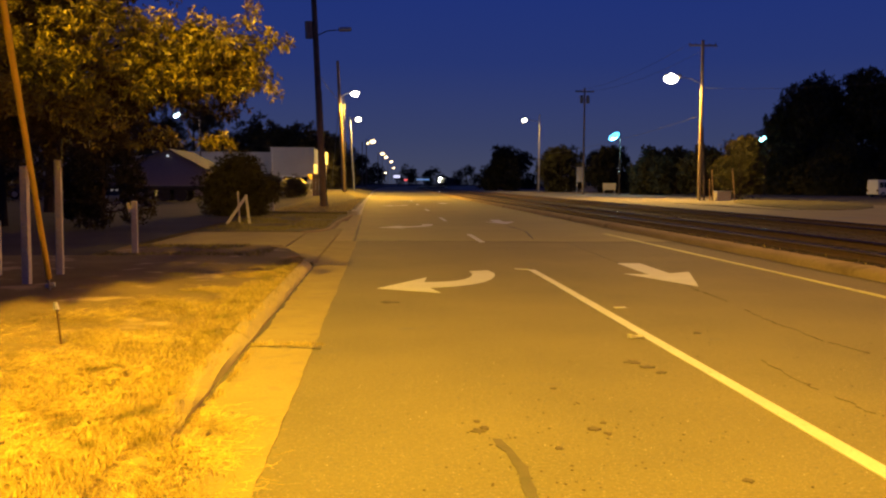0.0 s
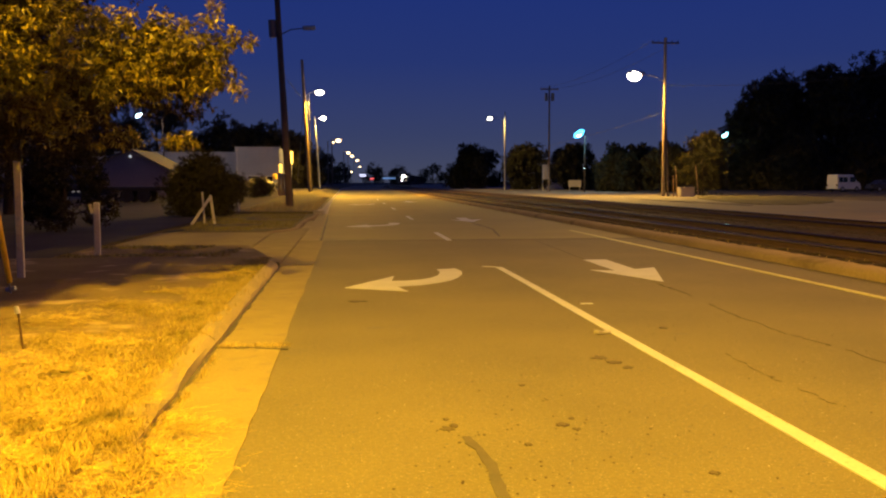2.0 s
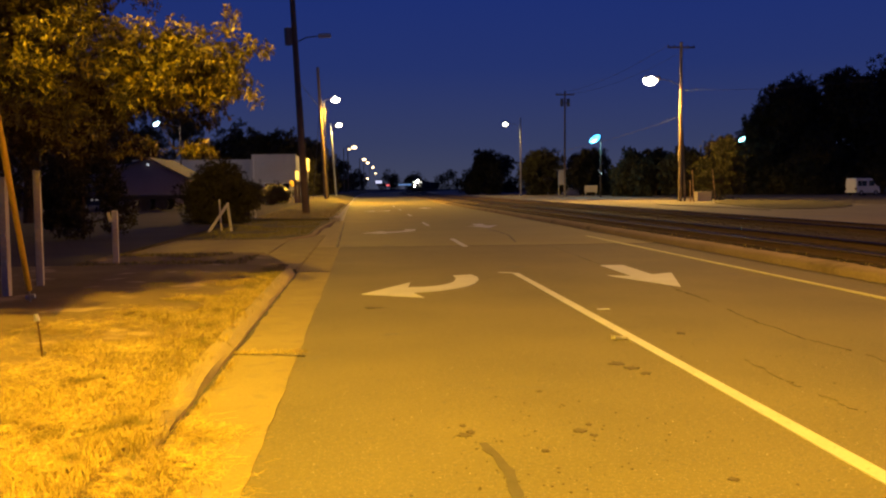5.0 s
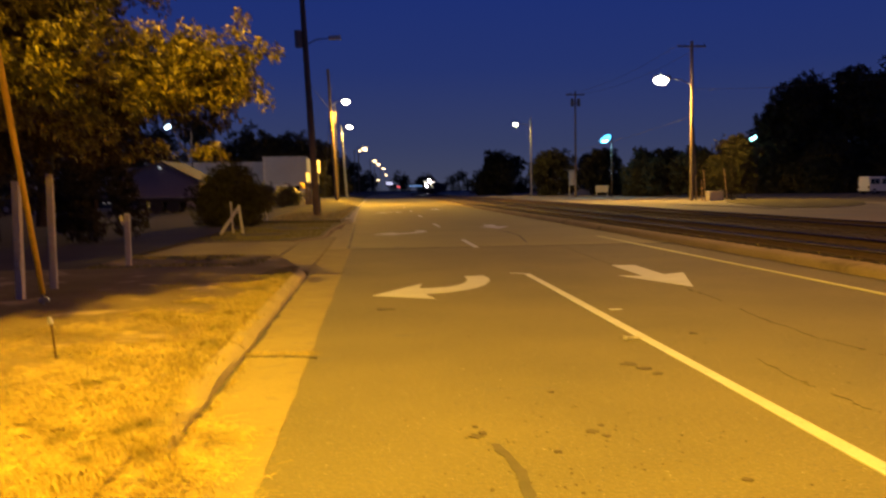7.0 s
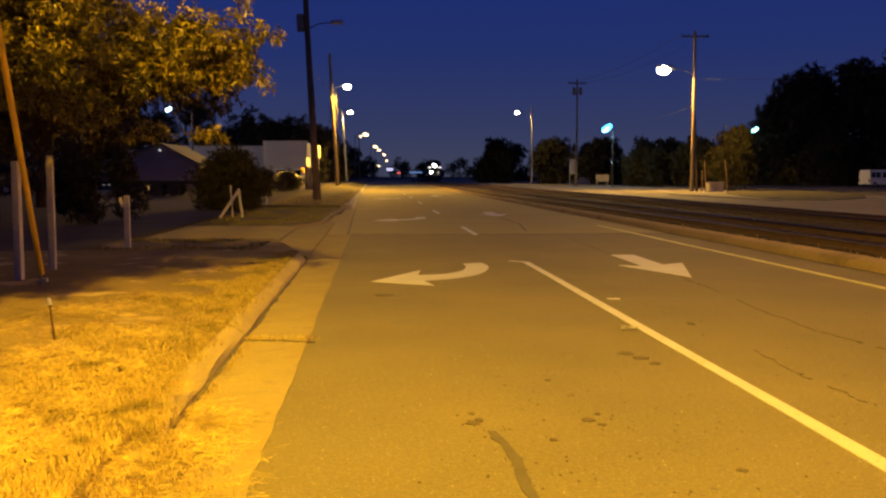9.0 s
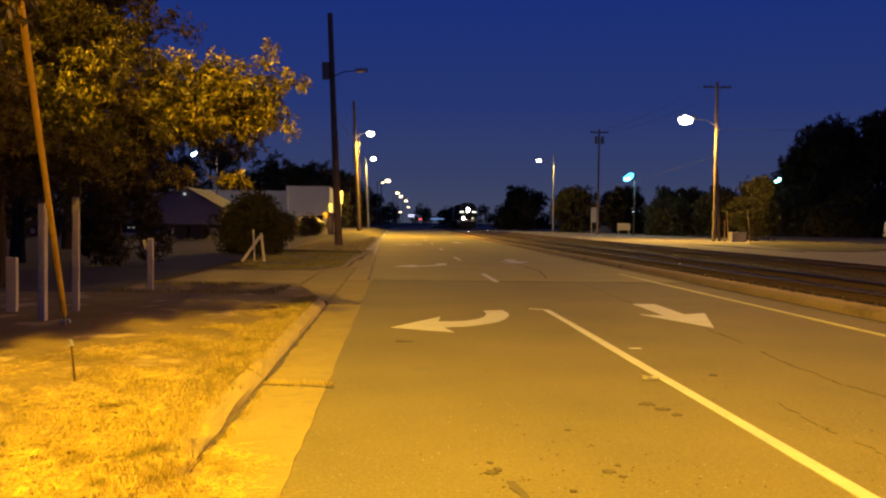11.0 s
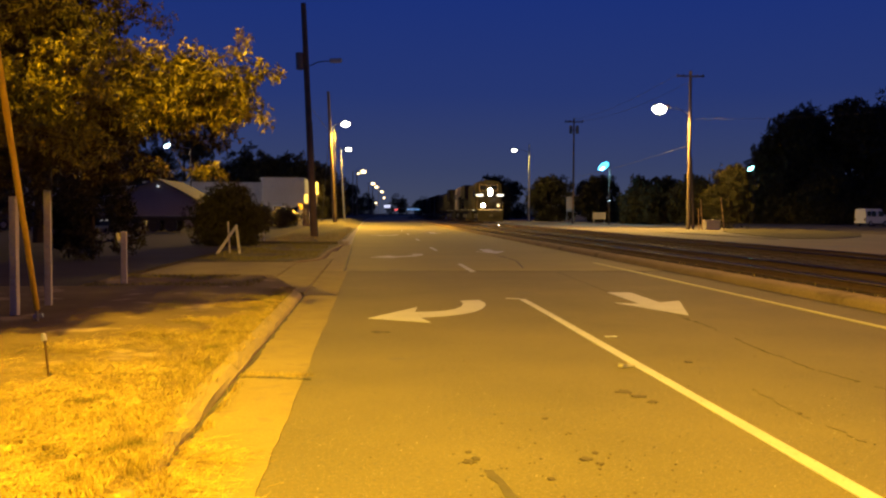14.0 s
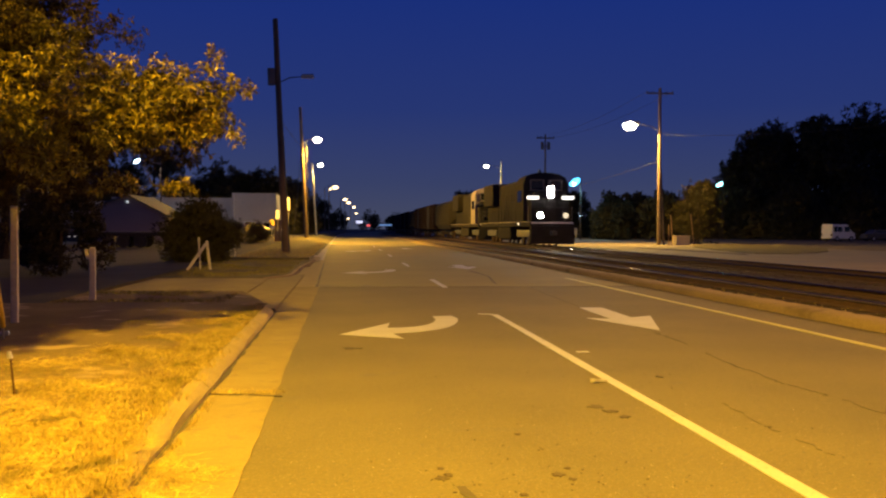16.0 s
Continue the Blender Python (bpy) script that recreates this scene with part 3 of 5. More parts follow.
for x_mid in TRACKS:
    track = thing("railway_track", "railway track with shiny railheads on dark ties", "railway track", "tracks", kind="structure")
    for side in (-1, 1):
        x = x_mid + side * (GAUGE / 2 + 0.037)
        web = strip([(x - 0.07, 0.135), (x - 0.06, 0.15), (x - 0.012, 0.165), (x - 0.012, RAIL_TOP - 0.04), (x + 0.012, RAIL_TOP - 0.04), (x + 0.012, 0.165), (x + 0.06, 0.15), (x + 0.07, 0.135)], LONG)
        part("rail_web", web, RAIL_RUST, track)
        head = strip([(x - 0.036, RAIL_TOP - 0.042), (x - 0.036, RAIL_TOP - 0.008), (x - 0.028, RAIL_TOP - 0.001), (x, RAIL_TOP), (x + 0.028, RAIL_TOP - 0.001), (x + 0.036, RAIL_TOP - 0.008), (x + 0.036, RAIL_TOP - 0.042)], LONG)
        part("railhead", head, RAIL_STEEL, track, "polished steel railhead")
    for k in range(130):
        y = 8 + k * 0.54
        ob = new("tie", tie_mesh)
        ob.parent = track
        ob.location = (x_mid + random.uniform(-0.04, 0.04), y, 0.02 + random.uniform(0, 0.012))
        ob.rotation_euler = (0, 0, random.uniform(-0.02, 0.02))
    rest = bmesh.new()
    for k in range(150):
        y = 78.4 + k * 0.6
        box(x_mid - 1.28 + bend(y), x_mid + 1.28 + bend(y), y - 0.115, y + 0.115, 0.02, 0.14, bm=rest)
    tagged(part("far_ties", rest, TIE_WOOD, track), kind="stuff")


def scatter_stones(name, x0, x1, y0, y1, count, z, mat, label, r0=0.015, r1=0.05):
    """Loose stones strewn over a stretch, one joined mesh."""
    verts, faces = [], []
    for _ in range(count):
        x, y, r = random.uniform(x0, x1), random.uniform(y0, y1), random.uniform(r0, r1)
        a, b = random.uniform(0, 6.28), len(verts)
        for k in range(4):
            verts.append((x + r * math.cos(a + k * 1.57) * random.uniform(0.6, 1.2), y + r * math.sin(a + k * 1.57) * random.uniform(0.6, 1.2), z))
        verts.append((x + random.uniform(-0.3, 0.3) * r, y, z + r * random.uniform(0.5, 1.0)))
        faces += [(b, b + 1, b + 4), (b + 1, b + 2, b + 4), (b + 2, b + 3, b + 4), (b + 3, b, b + 4)]
    me = bpy.data.meshes.new(name)
    me.from_pydata(verts, [], faces)
    me.materials.append(mat)
    return tagged(new(name, me), label, "stones", kind="stuff")


scatter_stones("ballast_stones", 7.78, 16.2, 9, 45, 14000, 0.10, BALLAST, "loose dark ballast stones between the rails", 0.02, 0.05)
scatter_stones("kerb_gravel", 7.95, 8.25, 8, 40, 2500, 0.10, CONCRETE, "pale grit along the railway kerb", 0.012, 0.03)
scatter_stones("road_grit", -0.5, 5.2, 3, 7, 320, 0.0, CONCRETE, "pale grit strewn on the asphalt", 0.003, 0.008)

path_edge = strip([(16.7, 0.05), (16.75, 0.10), (22.6, 0.12), (34.0, 0.12), (34.1, 0.05)], LONG)
tagged(part("path", path_edge, PALE_PAVING), "pale paved strip beyond the tracks, lit by a street lamp", kind="structure")
tagged(part("grass_island", prism([(26.1, 65.3), (29.5, 74.0), (35.1, 79.0), (37.3, 71.9), (34.0, 60.5), (29.7, 52.7), (26.8, 48.8), (24.3, 46.8), (22.4, 47.2), (22.6, 50.0), (23.6, 55.0)], -0.05, 0.155), TURF), "olive grass island in the paving beyond the tracks", kind="structure")
tagged(part("dirt_sliver", prism([(21.2, 64.0), (22.2, 56.0), (22.0, 50.0), (21.5, 46.1), (20.9, 45.2), (21.0, 50.0), (20.7, 57.0)], -0.05, 0.135), GROUND), "dark strip of dirt along the paving", kind="structure")


# ---- grass and leaves ----
def blades(name, spots, height, width, mat, label):
    """Grass blades as bent slivers at the given (x, y, z) spots."""
    verts, faces = [], []
    for x, y, z in spots:
        h, a = height * random.uniform(0.4, 1.3), random.uniform(0, 6.283)
        lean, w = random.uniform(0.3, 1.5) * h, width * random.uniform(0.6, 1.4)
        dx, dy, b = math.cos(a), math.sin(a), len(verts)
        verts += [(x - dy * w, y + dx * w, z), (x + dy * w, y - dx * w, z), (x + dx * lean * 0.45 + dy * w * 0.6, y + dy * lean * 0.45 - dx * w * 0.6, z + h * 0.7), (x + dx * lean * 0.45 - dy * w * 0.6, y + dy * lean * 0.45 + dx * w * 0.6, z + h * 0.7), (x + dx * lean, y + dy * lean, z + h)]
        faces += [(b, b + 1, b + 2, b + 3), (b + 3, b + 2, b + 4)]
    me = bpy.data.meshes.new(name)
    me.from_pydata(verts, [], faces)
    me.materials.append(mat)
    return tagged(new(name, me), label, "grass", kind="stuff")


spots = []
while len(spots) < 105000:
    y = 3.0 + 10.5 * random.random() ** 1.5
    x = random.uniform(-7.0 if y > 6 else -4.2, -1.2 if y < 4.9 else -1.26)
    cover = noise.noise((x * 1.3, y * 1.3, 3)) + 0.5 * noise.noise((x * 4, y * 4, 7))
    edge = (-x - 1.2) * 0.45 + max(0, y - 8) * 0.14 - 0.55
    bare = 0.55 * smooth_step(-2.35, -2.75, x) * smooth_step(7.3, 7.9, y)
    if cover > edge - 0.25 + bare:
        spots.append((x, y, 0.13 + 0.03 * noise.noise((x * 0.9, y * 0.9, 0))))
low_spots = []
while len(low_spots) < 32000:
    x, y = random.uniform(-5.5, -1.27), random.uniform(5.5, 15.5)
    if noise.noise((x * 0.8, y * 0.8, 11)) + 0.35 * noise.noise((x * 3, y * 3, 5)) > (-x - 2.4) * 0.22 - 0.25 + 0.5 * smooth_step(-2.6, -3.0, x):
        low_spots.append((x, y, 0.125 + 0.03 * noise.noise((x * 0.9, y * 0.9, 0))))
blades("short_grass", low_spots, 0.021, 0.003, OLIVE_GRASS, "short olive-green grass towards the back of the verge")
blades("dry_grass", spots, 0.034, 0.0015, GRASS, "dry yellow mown grass on the verge")
spots = [(random.gauss(-1.30, 0.04), random.uniform(3, 14.8), 0.12) for _ in range(1500)] + [(random.choice((-1.05, -0.97, -0.8, -0.66, -0.55)) + random.gauss(0, 0.06), 7.74 + random.gauss(0, 0.055), 0.0) for _ in range(380)] + [(random.uniform(-1.1, -0.75), random.uniform(3.4, 5.4), 0.0) for _ in range(500)]
spots += [(random.gauss(-1.24, 0.13), 3.0 + 1.9 * random.random() ** 1.4, 0.125) for _ in range(5200)]
spots += [(random.uniform(-1.5, -0.95), random.uniform(2.9, 4.7), 0.1) for _ in range(4500)]
spots += [(-1.10 + min(0.5, abs(random.gauss(0, 0.17))), 3.0 + 1.9 * random.random() ** 1.3, 0.006) for _ in range(1500)]
spots += [(-1.08 + abs(random.gauss(0, 0.03)), random.choice((5.3, 5.9, 6.6, 7.2)) + random.gauss(0, 0.12), 0.008) for _ in range(500)]
spots = [(x, y, max(0.004, 0.125 - max(0, x + 1.4) * 0.23)) if y < 4.72 else (x, y, z if x < -1.13 else 0.008) for x, y, z in spots]
blades("kerb_weeds", spots, 0.035, 0.0016, GRASS, "straggling dry weeds along kerb and gutter joint")
spots = [(random.uniform(-4.6, -1.4) , random.uniform(39.6, 75), 0.14) for _ in range(6000)] + [(random.uniform(7.80, 8.3), random.uniform(10, 40), 0.09) for _ in range(700)]
green = [(random.uniform(-4.9, -1.65), random.uniform(25.3, 38.8), 0.058) for _ in range(9000)] + [(random.uniform(-4.9, -2.0), random.uniform(15.6, 18.5), 0.125) for _ in range(3500)]
green = [p for p in green if noise.noise((p[0] * 0.7, p[1] * 0.5, 21)) > -0.15]
blades("olive_grass", green, 0.055, 0.007, OLIVE_GRASS, "olive grass on the corner beside the driveway")
tuft = [(random.gauss(-1.2, 0.07), random.gauss(4.78, 0.16), 0.10) for _ in range(1300)] + [(random.gauss(-1.25, 0.05), random.choice((5.3, 5.75, 6.4, 7.0, 7.8, 8.6, 9.3, 10.8)) + random.gauss(0, 0.13), 0.11) for _ in range(900)]
blades("kerb_tufts", tuft, 0.055, 0.0017, GRASS, "longer dry tufts over the end of the kerb")
blades("far_weeds", spots, 0.075, 0.008, GRASS, "weeds on the far verge and beside the tracks")
straw, faces = [], []
for cx, cy, s in ((-1.9, 5.0, 0.5), (-2.4, 6.3, 0.6), (-1.6, 4.2, 0.45), (-2.9, 5.4, 0.6), (-2.0, 7.2, 0.4), (-2.2, 9.4, 0.35), (-1.25, 4.2, 0.30), (-1.3, 4.7, 0.35), (-3.4, 7.4, 0.7), (-2.6, 8.4, 0.6), (-1.9, 4.0, 0.5), (-1.15, 5.4, 0.25), (-2.2, 4.6, 0.6), (-1.7, 5.9, 0.5), (-0.9, 4.5, 0.32), (-0.85, 5.1, 0.26), (-0.8, 3.9, 0.36)):
    for _ in range(int(1600 * s)):
        x, y, a, n = cx + random.gauss(0, s * 0.5), max(2.9, cy + random.gauss(0, s * 0.45)), random.uniform(0, 6.28), random.uniform(0.05, 0.17)
        if x > -0.52 or (x > -0.75 and random.random() < 0.5):
            continue
        ground_z = 0.16 if x < -1.5 else 0.13 if x < -1.12 else 0.012
        if y < 4.7 and x > -1.5:
            ground_z = max(0.012, 0.145 - (x + 1.5) * 0.22)
        turn, w = random.gauss(0, 0.5), 0.0022
        pts = [(x, y, ground_z + random.uniform(0, 0.02))]
        for k in (1, 2):
            px, py, pz = pts[-1]
            pts.append((px + n / 2 * math.cos(a + turn * (k - 1)), py + n / 2 * math.sin(a + turn * (k - 1)), max(0.010, ground_z + random.uniform(0.0, 0.03))))
        for (x0, y0, z0), (x1, y1, z1) in zip(pts, pts[1:]):
            b = len(straw)
            straw += [(x0, y0, z0), (x1, y1, z1), (x1 - w * math.sin(a), y1 + w * math.cos(a), z1 + 0.001), (x0 - w * math.sin(a), y0 + w * math.cos(a), z0 + 0.001)]
            faces.append((b, b + 1, b + 2, b + 3))
me = bpy.data.meshes.new("straw")
me.from_pydata(straw, [], faces)
me.materials.append(GRASS)
tagged(new("straw", me), "loose straw left from mowing on the verge", "straw", kind="stuff")


def whorls(points, leaf, count, spread_up=0.4):
    """Sprays of long leaves round twig tips, one mesh."""
    verts, faces = [], []
    for p in points:
        axis = Vector((random.gauss(0, 1), random.gauss(0, 1), random.gauss(spread_up, 0.7))).normalized()
        u = axis.orthogonal().normalized()
        v = axis.cross(u)
        turn = random.uniform(0, 6.28)
        for k in range(count):
            a = turn + k * 6.283 / count + random.uniform(-0.3, 0.3)
            d = (u * math.cos(a) + v * math.sin(a) + axis * random.uniform(-0.2, 0.7)).normalized()
            side = d.cross(axis).normalized()
            n, w, b = leaf * random.uniform(0.6, 1.25), leaf * random.uniform(0.14, 0.22), len(verts)
            q = Vector(p) + d * 0.01
            mid = q + d * n * 0.5 + axis * n * 0.08
            verts += [q, mid + side * w, q + d * n - axis * n * 0.12, mid - side * w]
            faces += [(b, b + 1, b + 2), (b, b + 2, b + 3)]
    return verts, faces


def leafy(name, data, mat, parent):
    me = bpy.data.meshes.new(name)
    me.from_pydata(*[data[0], [], data[1]])
    me.materials.append(mat)
    ob = new(name, me)
    ob.parent = parent
    return ob


# ---- the tree that hangs over the verge ----
def clear_of_lamp(p):
    """True off the line of sight to the yard lamp that shines through a gap in the leaves."""
    return math.hypot(p.x / p.y + 0.2230, (p.z - EYE) / p.y - 0.0712) > 0.015


def spray(verts, faces, line, leaf, base):
    """Long leaves set alternately along a twig, and a rosette at its tip."""
    tip_way = (line[-1] - line[-2]).normalized()
    places = [(line[1].lerp(line[2], u), 1.0) for u in (0.0, 0.5)] + [(line[2].lerp(line[3], u), 0.95) for u in (0.0, 0.5)] + [(line[3], 0.9)] * 5
    turn = random.uniform(0, 6.28)
    side0 = tip_way.orthogonal().normalized()
    side1 = tip_way.cross(side0)
    for k, (q, size) in enumerate(places):
        a = turn + k * 2.4 + random.uniform(-0.4, 0.4)
        out = side0 * math.cos(a) + side1 * math.sin(a)
        d = (out + tip_way * random.uniform(0.2, 0.9) + Vector((0, 0, random.uniform(-0.5, 0.1)))).normalized()
        flat = d.cross(Vector((random.gauss(0, 0.5), random.gauss(0, 0.5), 1))).normalized()
        n, w, b = leaf * size * random.uniform(0.7, 1.25), leaf * random.uniform(0.13, 0.20), len(verts)
        q = q - base
        mid = q + d * n * 0.5 + Vector((0, 0, n * 0.06))
        verts += [q, mid + flat * w, q + d * n - Vector((0, 0, n * 0.10)), mid - flat * w]
        faces += [(b, b + 1, b + 2), (b, b + 2, b + 3)]


def overhanging_tree():
    root = thing("overhanging_tree", "leafy tree reaching over the verge, lit yellow from a street lamp", "tree", at=pose(-6.0, 11.3, 0.12))
    base = Vector((-6.0, 11.3, 0.12))
    part("trunk", tube([(0, 0, -0.1), (0.05, -0.05, 1.0), (0.1, -0.1, 2.2), (0.3, -0.2, 3.6), (0.5, -0.3, 5.2), (0.7, -0.3, 7.0)], [0.30, 0.24, 0.21, 0.18, 0.14, 0.06], 12), BARK, root, smooth=True)
    near = Vector((0, 0, EYE))
    low = (((-6.8, 13.6, 2.2), (-5.4, 12.8, 2.7), (-4.0, 12.3, 2.8), (-2.8, 12.0, 2.85), (-1.76, 11.9, 2.87)),
           ((-4.0, 12.3, 2.8), (-3.0, 11.8, 3.05), (-2.2, 11.8, 3.2), (-1.72, 11.9, 3.52)),
           ((-2.8, 12.0, 2.85), (-2.1, 12.0, 3.0), (-1.45, 11.9, 3.22)),
           ((-2.8, 12.0, 2.85), (-2.1, 11.7, 2.75), (-1.62, 11.6, 2.66)),
           ((-5.4, 12.8, 2.7), (-4.4, 12.0, 2.5), (-3.5, 11.7, 2.3), (-3.3, 11.6, 2.2)),
           ((-3.0, 11.7, 1.98), (-2.85, 11.7, 1.92), (-2.66, 11.7, 1.89)),
           ((-2.42, 11.9, 1.95), (-2.25, 11.9, 1.90), (-2.04, 11.9, 1.87)),
           ((-6.0, 13.2, 2.5), (-5.0, 12.0, 2.5), (-4.3, 11.6, 2.38), (-3.7, 11.5, 2.28)),
           ((-6.4, 13.4, 2.6), (-5.2, 12.4, 3.2), (-4.2, 12.0, 3.4), (-3.3, 11.8, 3.35)),
           ((-6.6, 13.4, 2.8), (-5.8, 12.4, 3.2), (-5.0, 11.8, 3.3), (-4.3, 11.6, 3.1)),
           ((-5.8, 12.4, 3.2), (-5.3, 11.8, 3.9), (-4.6, 11.6, 4.3)),
           ((-4.0, 12.3, 2.8), (-3.4, 11.9, 2.7), (-2.6, 11.6, 2.65), (-2.1, 11.5, 2.9)),
           ((-4.0, 12.3, 2.8), (-3.4, 12.1, 3.15), (-2.7, 12.0, 3.15), (-2.15, 12.0, 3.1)),
           ((-2.8, 12.0, 2.85), (-2.3, 12.0, 2.75), (-1.85, 12.0, 2.8)),
           ((-2.8, 12.0, 2.8), (-2.2, 12.0, 2.72), (-1.72, 12.0, 2.66)),
           ((-3.3, 11.8, 2.65), (-2.6, 11.8, 2.72), (-2.1, 11.8, 2.76)),
           ((-6.0, 11.6, 2.6), (-5.2, 11.2, 2.9), (-4.6, 11.0, 3.0)),
           ((-5.8, 11.6, 2.4), (-5.1, 11.2, 2.5), (-4.5, 11.0, 2.42)),
           ((-5.6, 11.6, 3.2), (-5.3, 11.2, 3.8), (-5.0, 11.0, 4.2)))
    high = (((-6.9, 13.9, 4.6), (-5.6, 14.2, 4.6), (-4.2, 14.2, 4.45), (-3.2, 14.0, 4.25)),
            ((-6.8, 13.9, 5.2), (-5.4, 14.6, 5.4), (-4.7, 14.6, 5.5), (-4.0, 14.4, 5.3)),
            ((-5.6, 14.2, 4.6), (-4.8, 13.8, 4.2), (-4.0, 13.6, 4.05)),
            ((-6.7, 13.9, 6.0), (-5.6, 14.4, 6.6), (-4.4, 14.2, 6.7)),
            ((-6.9, 14.0, 4.0), (-6.0, 14.6, 4.0), (-5.2, 14.4, 3.9)),
            ((-5.2, 14.4, 4.2), (-4.5, 14.2, 4.1), (-3.85, 14.0, 4.25)),
            ((-5.0, 14.2, 4.9), (-4.5, 14.0, 4.9), (-3.95, 13.9, 4.8)),
            ((-5.4, 14.4, 3.7), (-4.6, 14.2, 3.6), (-4.0, 14.0, 3.7)),
            ((-5.2, 12.4, 3.2), (-4.6, 12.0, 3.6), (-3.9, 11.9, 3.75)),
            ((-5.6, 11.6, 3.0), (-5.0, 11.4, 3.4), (-4.4, 11.2, 3.7), (-3.9, 11.2, 3.9)))
    back = (((-7.0, 14.5, 2.6), (-5.2, 14.0, 2.9), (-3.8, 13.7, 3.0), (-2.3, 13.5, 3.05)),
            ((-6.5, 14.5, 2.2), (-5.0, 14.0, 2.4), (-3.6, 13.8, 2.68), (-2.4, 13.5, 2.82)),
            ((-6.5, 14.5, 3.4), (-5.0, 14.2, 3.7), (-4.0, 14.0, 3.6), (-2.7, 13.8, 3.4)),
            ((-6.8, 14.5, 4.2), (-5.4, 14.2, 4.3), (-4.4, 14.0, 4.2)),
            ((-6.0, 14.0, 2.3), (-5.0, 13.8, 2.45), (-4.2, 13.6, 2.5)),
            ((-6.6, 15.0, 2.65), (-5.4, 14.9, 2.78), (-4.5, 14.8, 2.80), (-3.9, 14.7, 2.78)),
            ((-3.4, 13.4, 2.9), (-2.6, 13.2, 3.0), (-1.95, 13.0, 3.05)),
            ((-3.4, 13.4, 2.8), (-2.6, 13.2, 2.82), (-2.0, 13.0, 2.82)))
    # Added limbs just above the view, to shade the yard and the high leaves.
    canopy = (((-5.6, 11.4, 4.6), (-4.9, 11.6, 5.1), (-4.2, 11.8, 5.3), (-3.5, 11.8, 5.4)),
              ((-5.6, 11.4, 5.0), (-5.4, 12.4, 5.4), (-4.8, 13.2, 5.6), (-4.0, 13.4, 5.7)),
              ((-5.8, 11.2, 4.2), (-5.2, 10.4, 4.7), (-4.6, 9.8, 4.9)),
              ((-6.0, 11.2, 4.6), (-6.8, 11.0, 5.0), (-7.6, 11.2, 5.2)))
    # Unseen limbs, set where they throw leaf shadow on verge and posts.
    front = (((-6.0, 10.5, 3.4), (-5.0, 9.0, 3.6), (-4.2, 8.0, 3.6), (-3.4, 7.2, 3.6)),
             ((-6.2, 10.0, 3.2), (-5.6, 8.6, 3.5), (-4.8, 7.4, 3.6), (-4.0, 6.6, 3.7)),
             ((-6.0, 11.0, 3.5), (-5.2, 10.0, 3.7), (-4.6, 9.0, 3.8), (-4.0, 8.3, 3.8)),
             ((-6.2, 10.4, 3.4), (-6.6, 8.8, 3.6), (-6.4, 7.6, 3.6)),
             ((-5.2, 8.6, 3.4), (-4.4, 7.6, 3.5), (-3.7, 6.9, 3.5), (-3.25, 6.4, 3.5)),
             ((-5.0, 9.2, 3.4), (-4.2, 8.6, 3.5), (-3.5, 8.0, 3.5)),
             ((-5.0, 9.0, 3.6), (-4.6, 7.8, 3.9), (-4.2, 6.6, 4.1), (-3.6, 6.0, 4.1)),
             ((-4.6, 7.8, 3.9), (-4.0, 7.3, 4.15), (-3.3, 7.0, 4.2), (-2.6, 6.9, 4.2)),
             ((-4.6, 7.8, 3.9), (-3.9, 7.8, 4.2), (-3.1, 7.7, 4.25), (-2.4, 7.6, 4.2)),
             ((-4.0, 7.3, 4.15), (-3.5, 6.6, 4.2), (-3.0, 6.1, 4.2)))
    for limb in (((-2.8, 12.0, 2.75), (-2.6, 11.95, 2.35), (-2.42, 11.9, 1.95)), ((-3.5, 11.7, 2.3), (-3.2, 11.7, 2.12), (-3.0, 11.7, 1.98))):
        part("limb", tube([near + (Vector(p) - near) * 0.91 - base for p in limb], [0.008, 0.006, 0.005], 5), BARK, root)
    # high, back and canopy wear darker leaf copies, their shade put in as colour
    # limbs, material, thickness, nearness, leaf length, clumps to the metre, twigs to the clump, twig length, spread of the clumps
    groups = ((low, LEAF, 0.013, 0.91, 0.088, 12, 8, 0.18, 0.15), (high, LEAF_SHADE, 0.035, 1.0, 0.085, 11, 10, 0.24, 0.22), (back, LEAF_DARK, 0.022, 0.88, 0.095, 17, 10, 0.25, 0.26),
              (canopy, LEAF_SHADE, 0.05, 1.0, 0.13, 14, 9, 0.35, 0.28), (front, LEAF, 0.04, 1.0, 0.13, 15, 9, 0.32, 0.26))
    for group, mat, r, near_by, leaf, clumps, twigs, reach, spread in groups:
        verts, faces = [], []
        twig_mesh = bmesh.new()
        for limb in group:
            tight = 0.42 if group is low and len(limb) == 3 and limb[-1][2] < 2 else 1.0
            pts = [near + (Vector(p) - near) * near_by for p in limb]
            radii = [r * (1 - 0.75 * i / (len(pts) - 1)) for i in range(len(pts))]
            part("limb", tube([p - base for p in pts], radii, 6), BARK, root)
            knots = []
            for i, (a, b) in enumerate(zip(pts, pts[1:])):
                for _ in range(max(1, int(clumps * (b - a).length))):
                    way = (b - a).normalized()
                    off = Vector((random.gauss(0, 1), random.gauss(0, 1), random.gauss(0.1, 0.9))) * spread * tight * (1.15 - 0.5 * (i + 1) / (len(pts) - 1))
                    knots.append((a.lerp(b, random.random()), off, way))
            knots.append((pts[-1], Vector((0, 0, 0.01)), (pts[-1] - pts[-2]).normalized()))
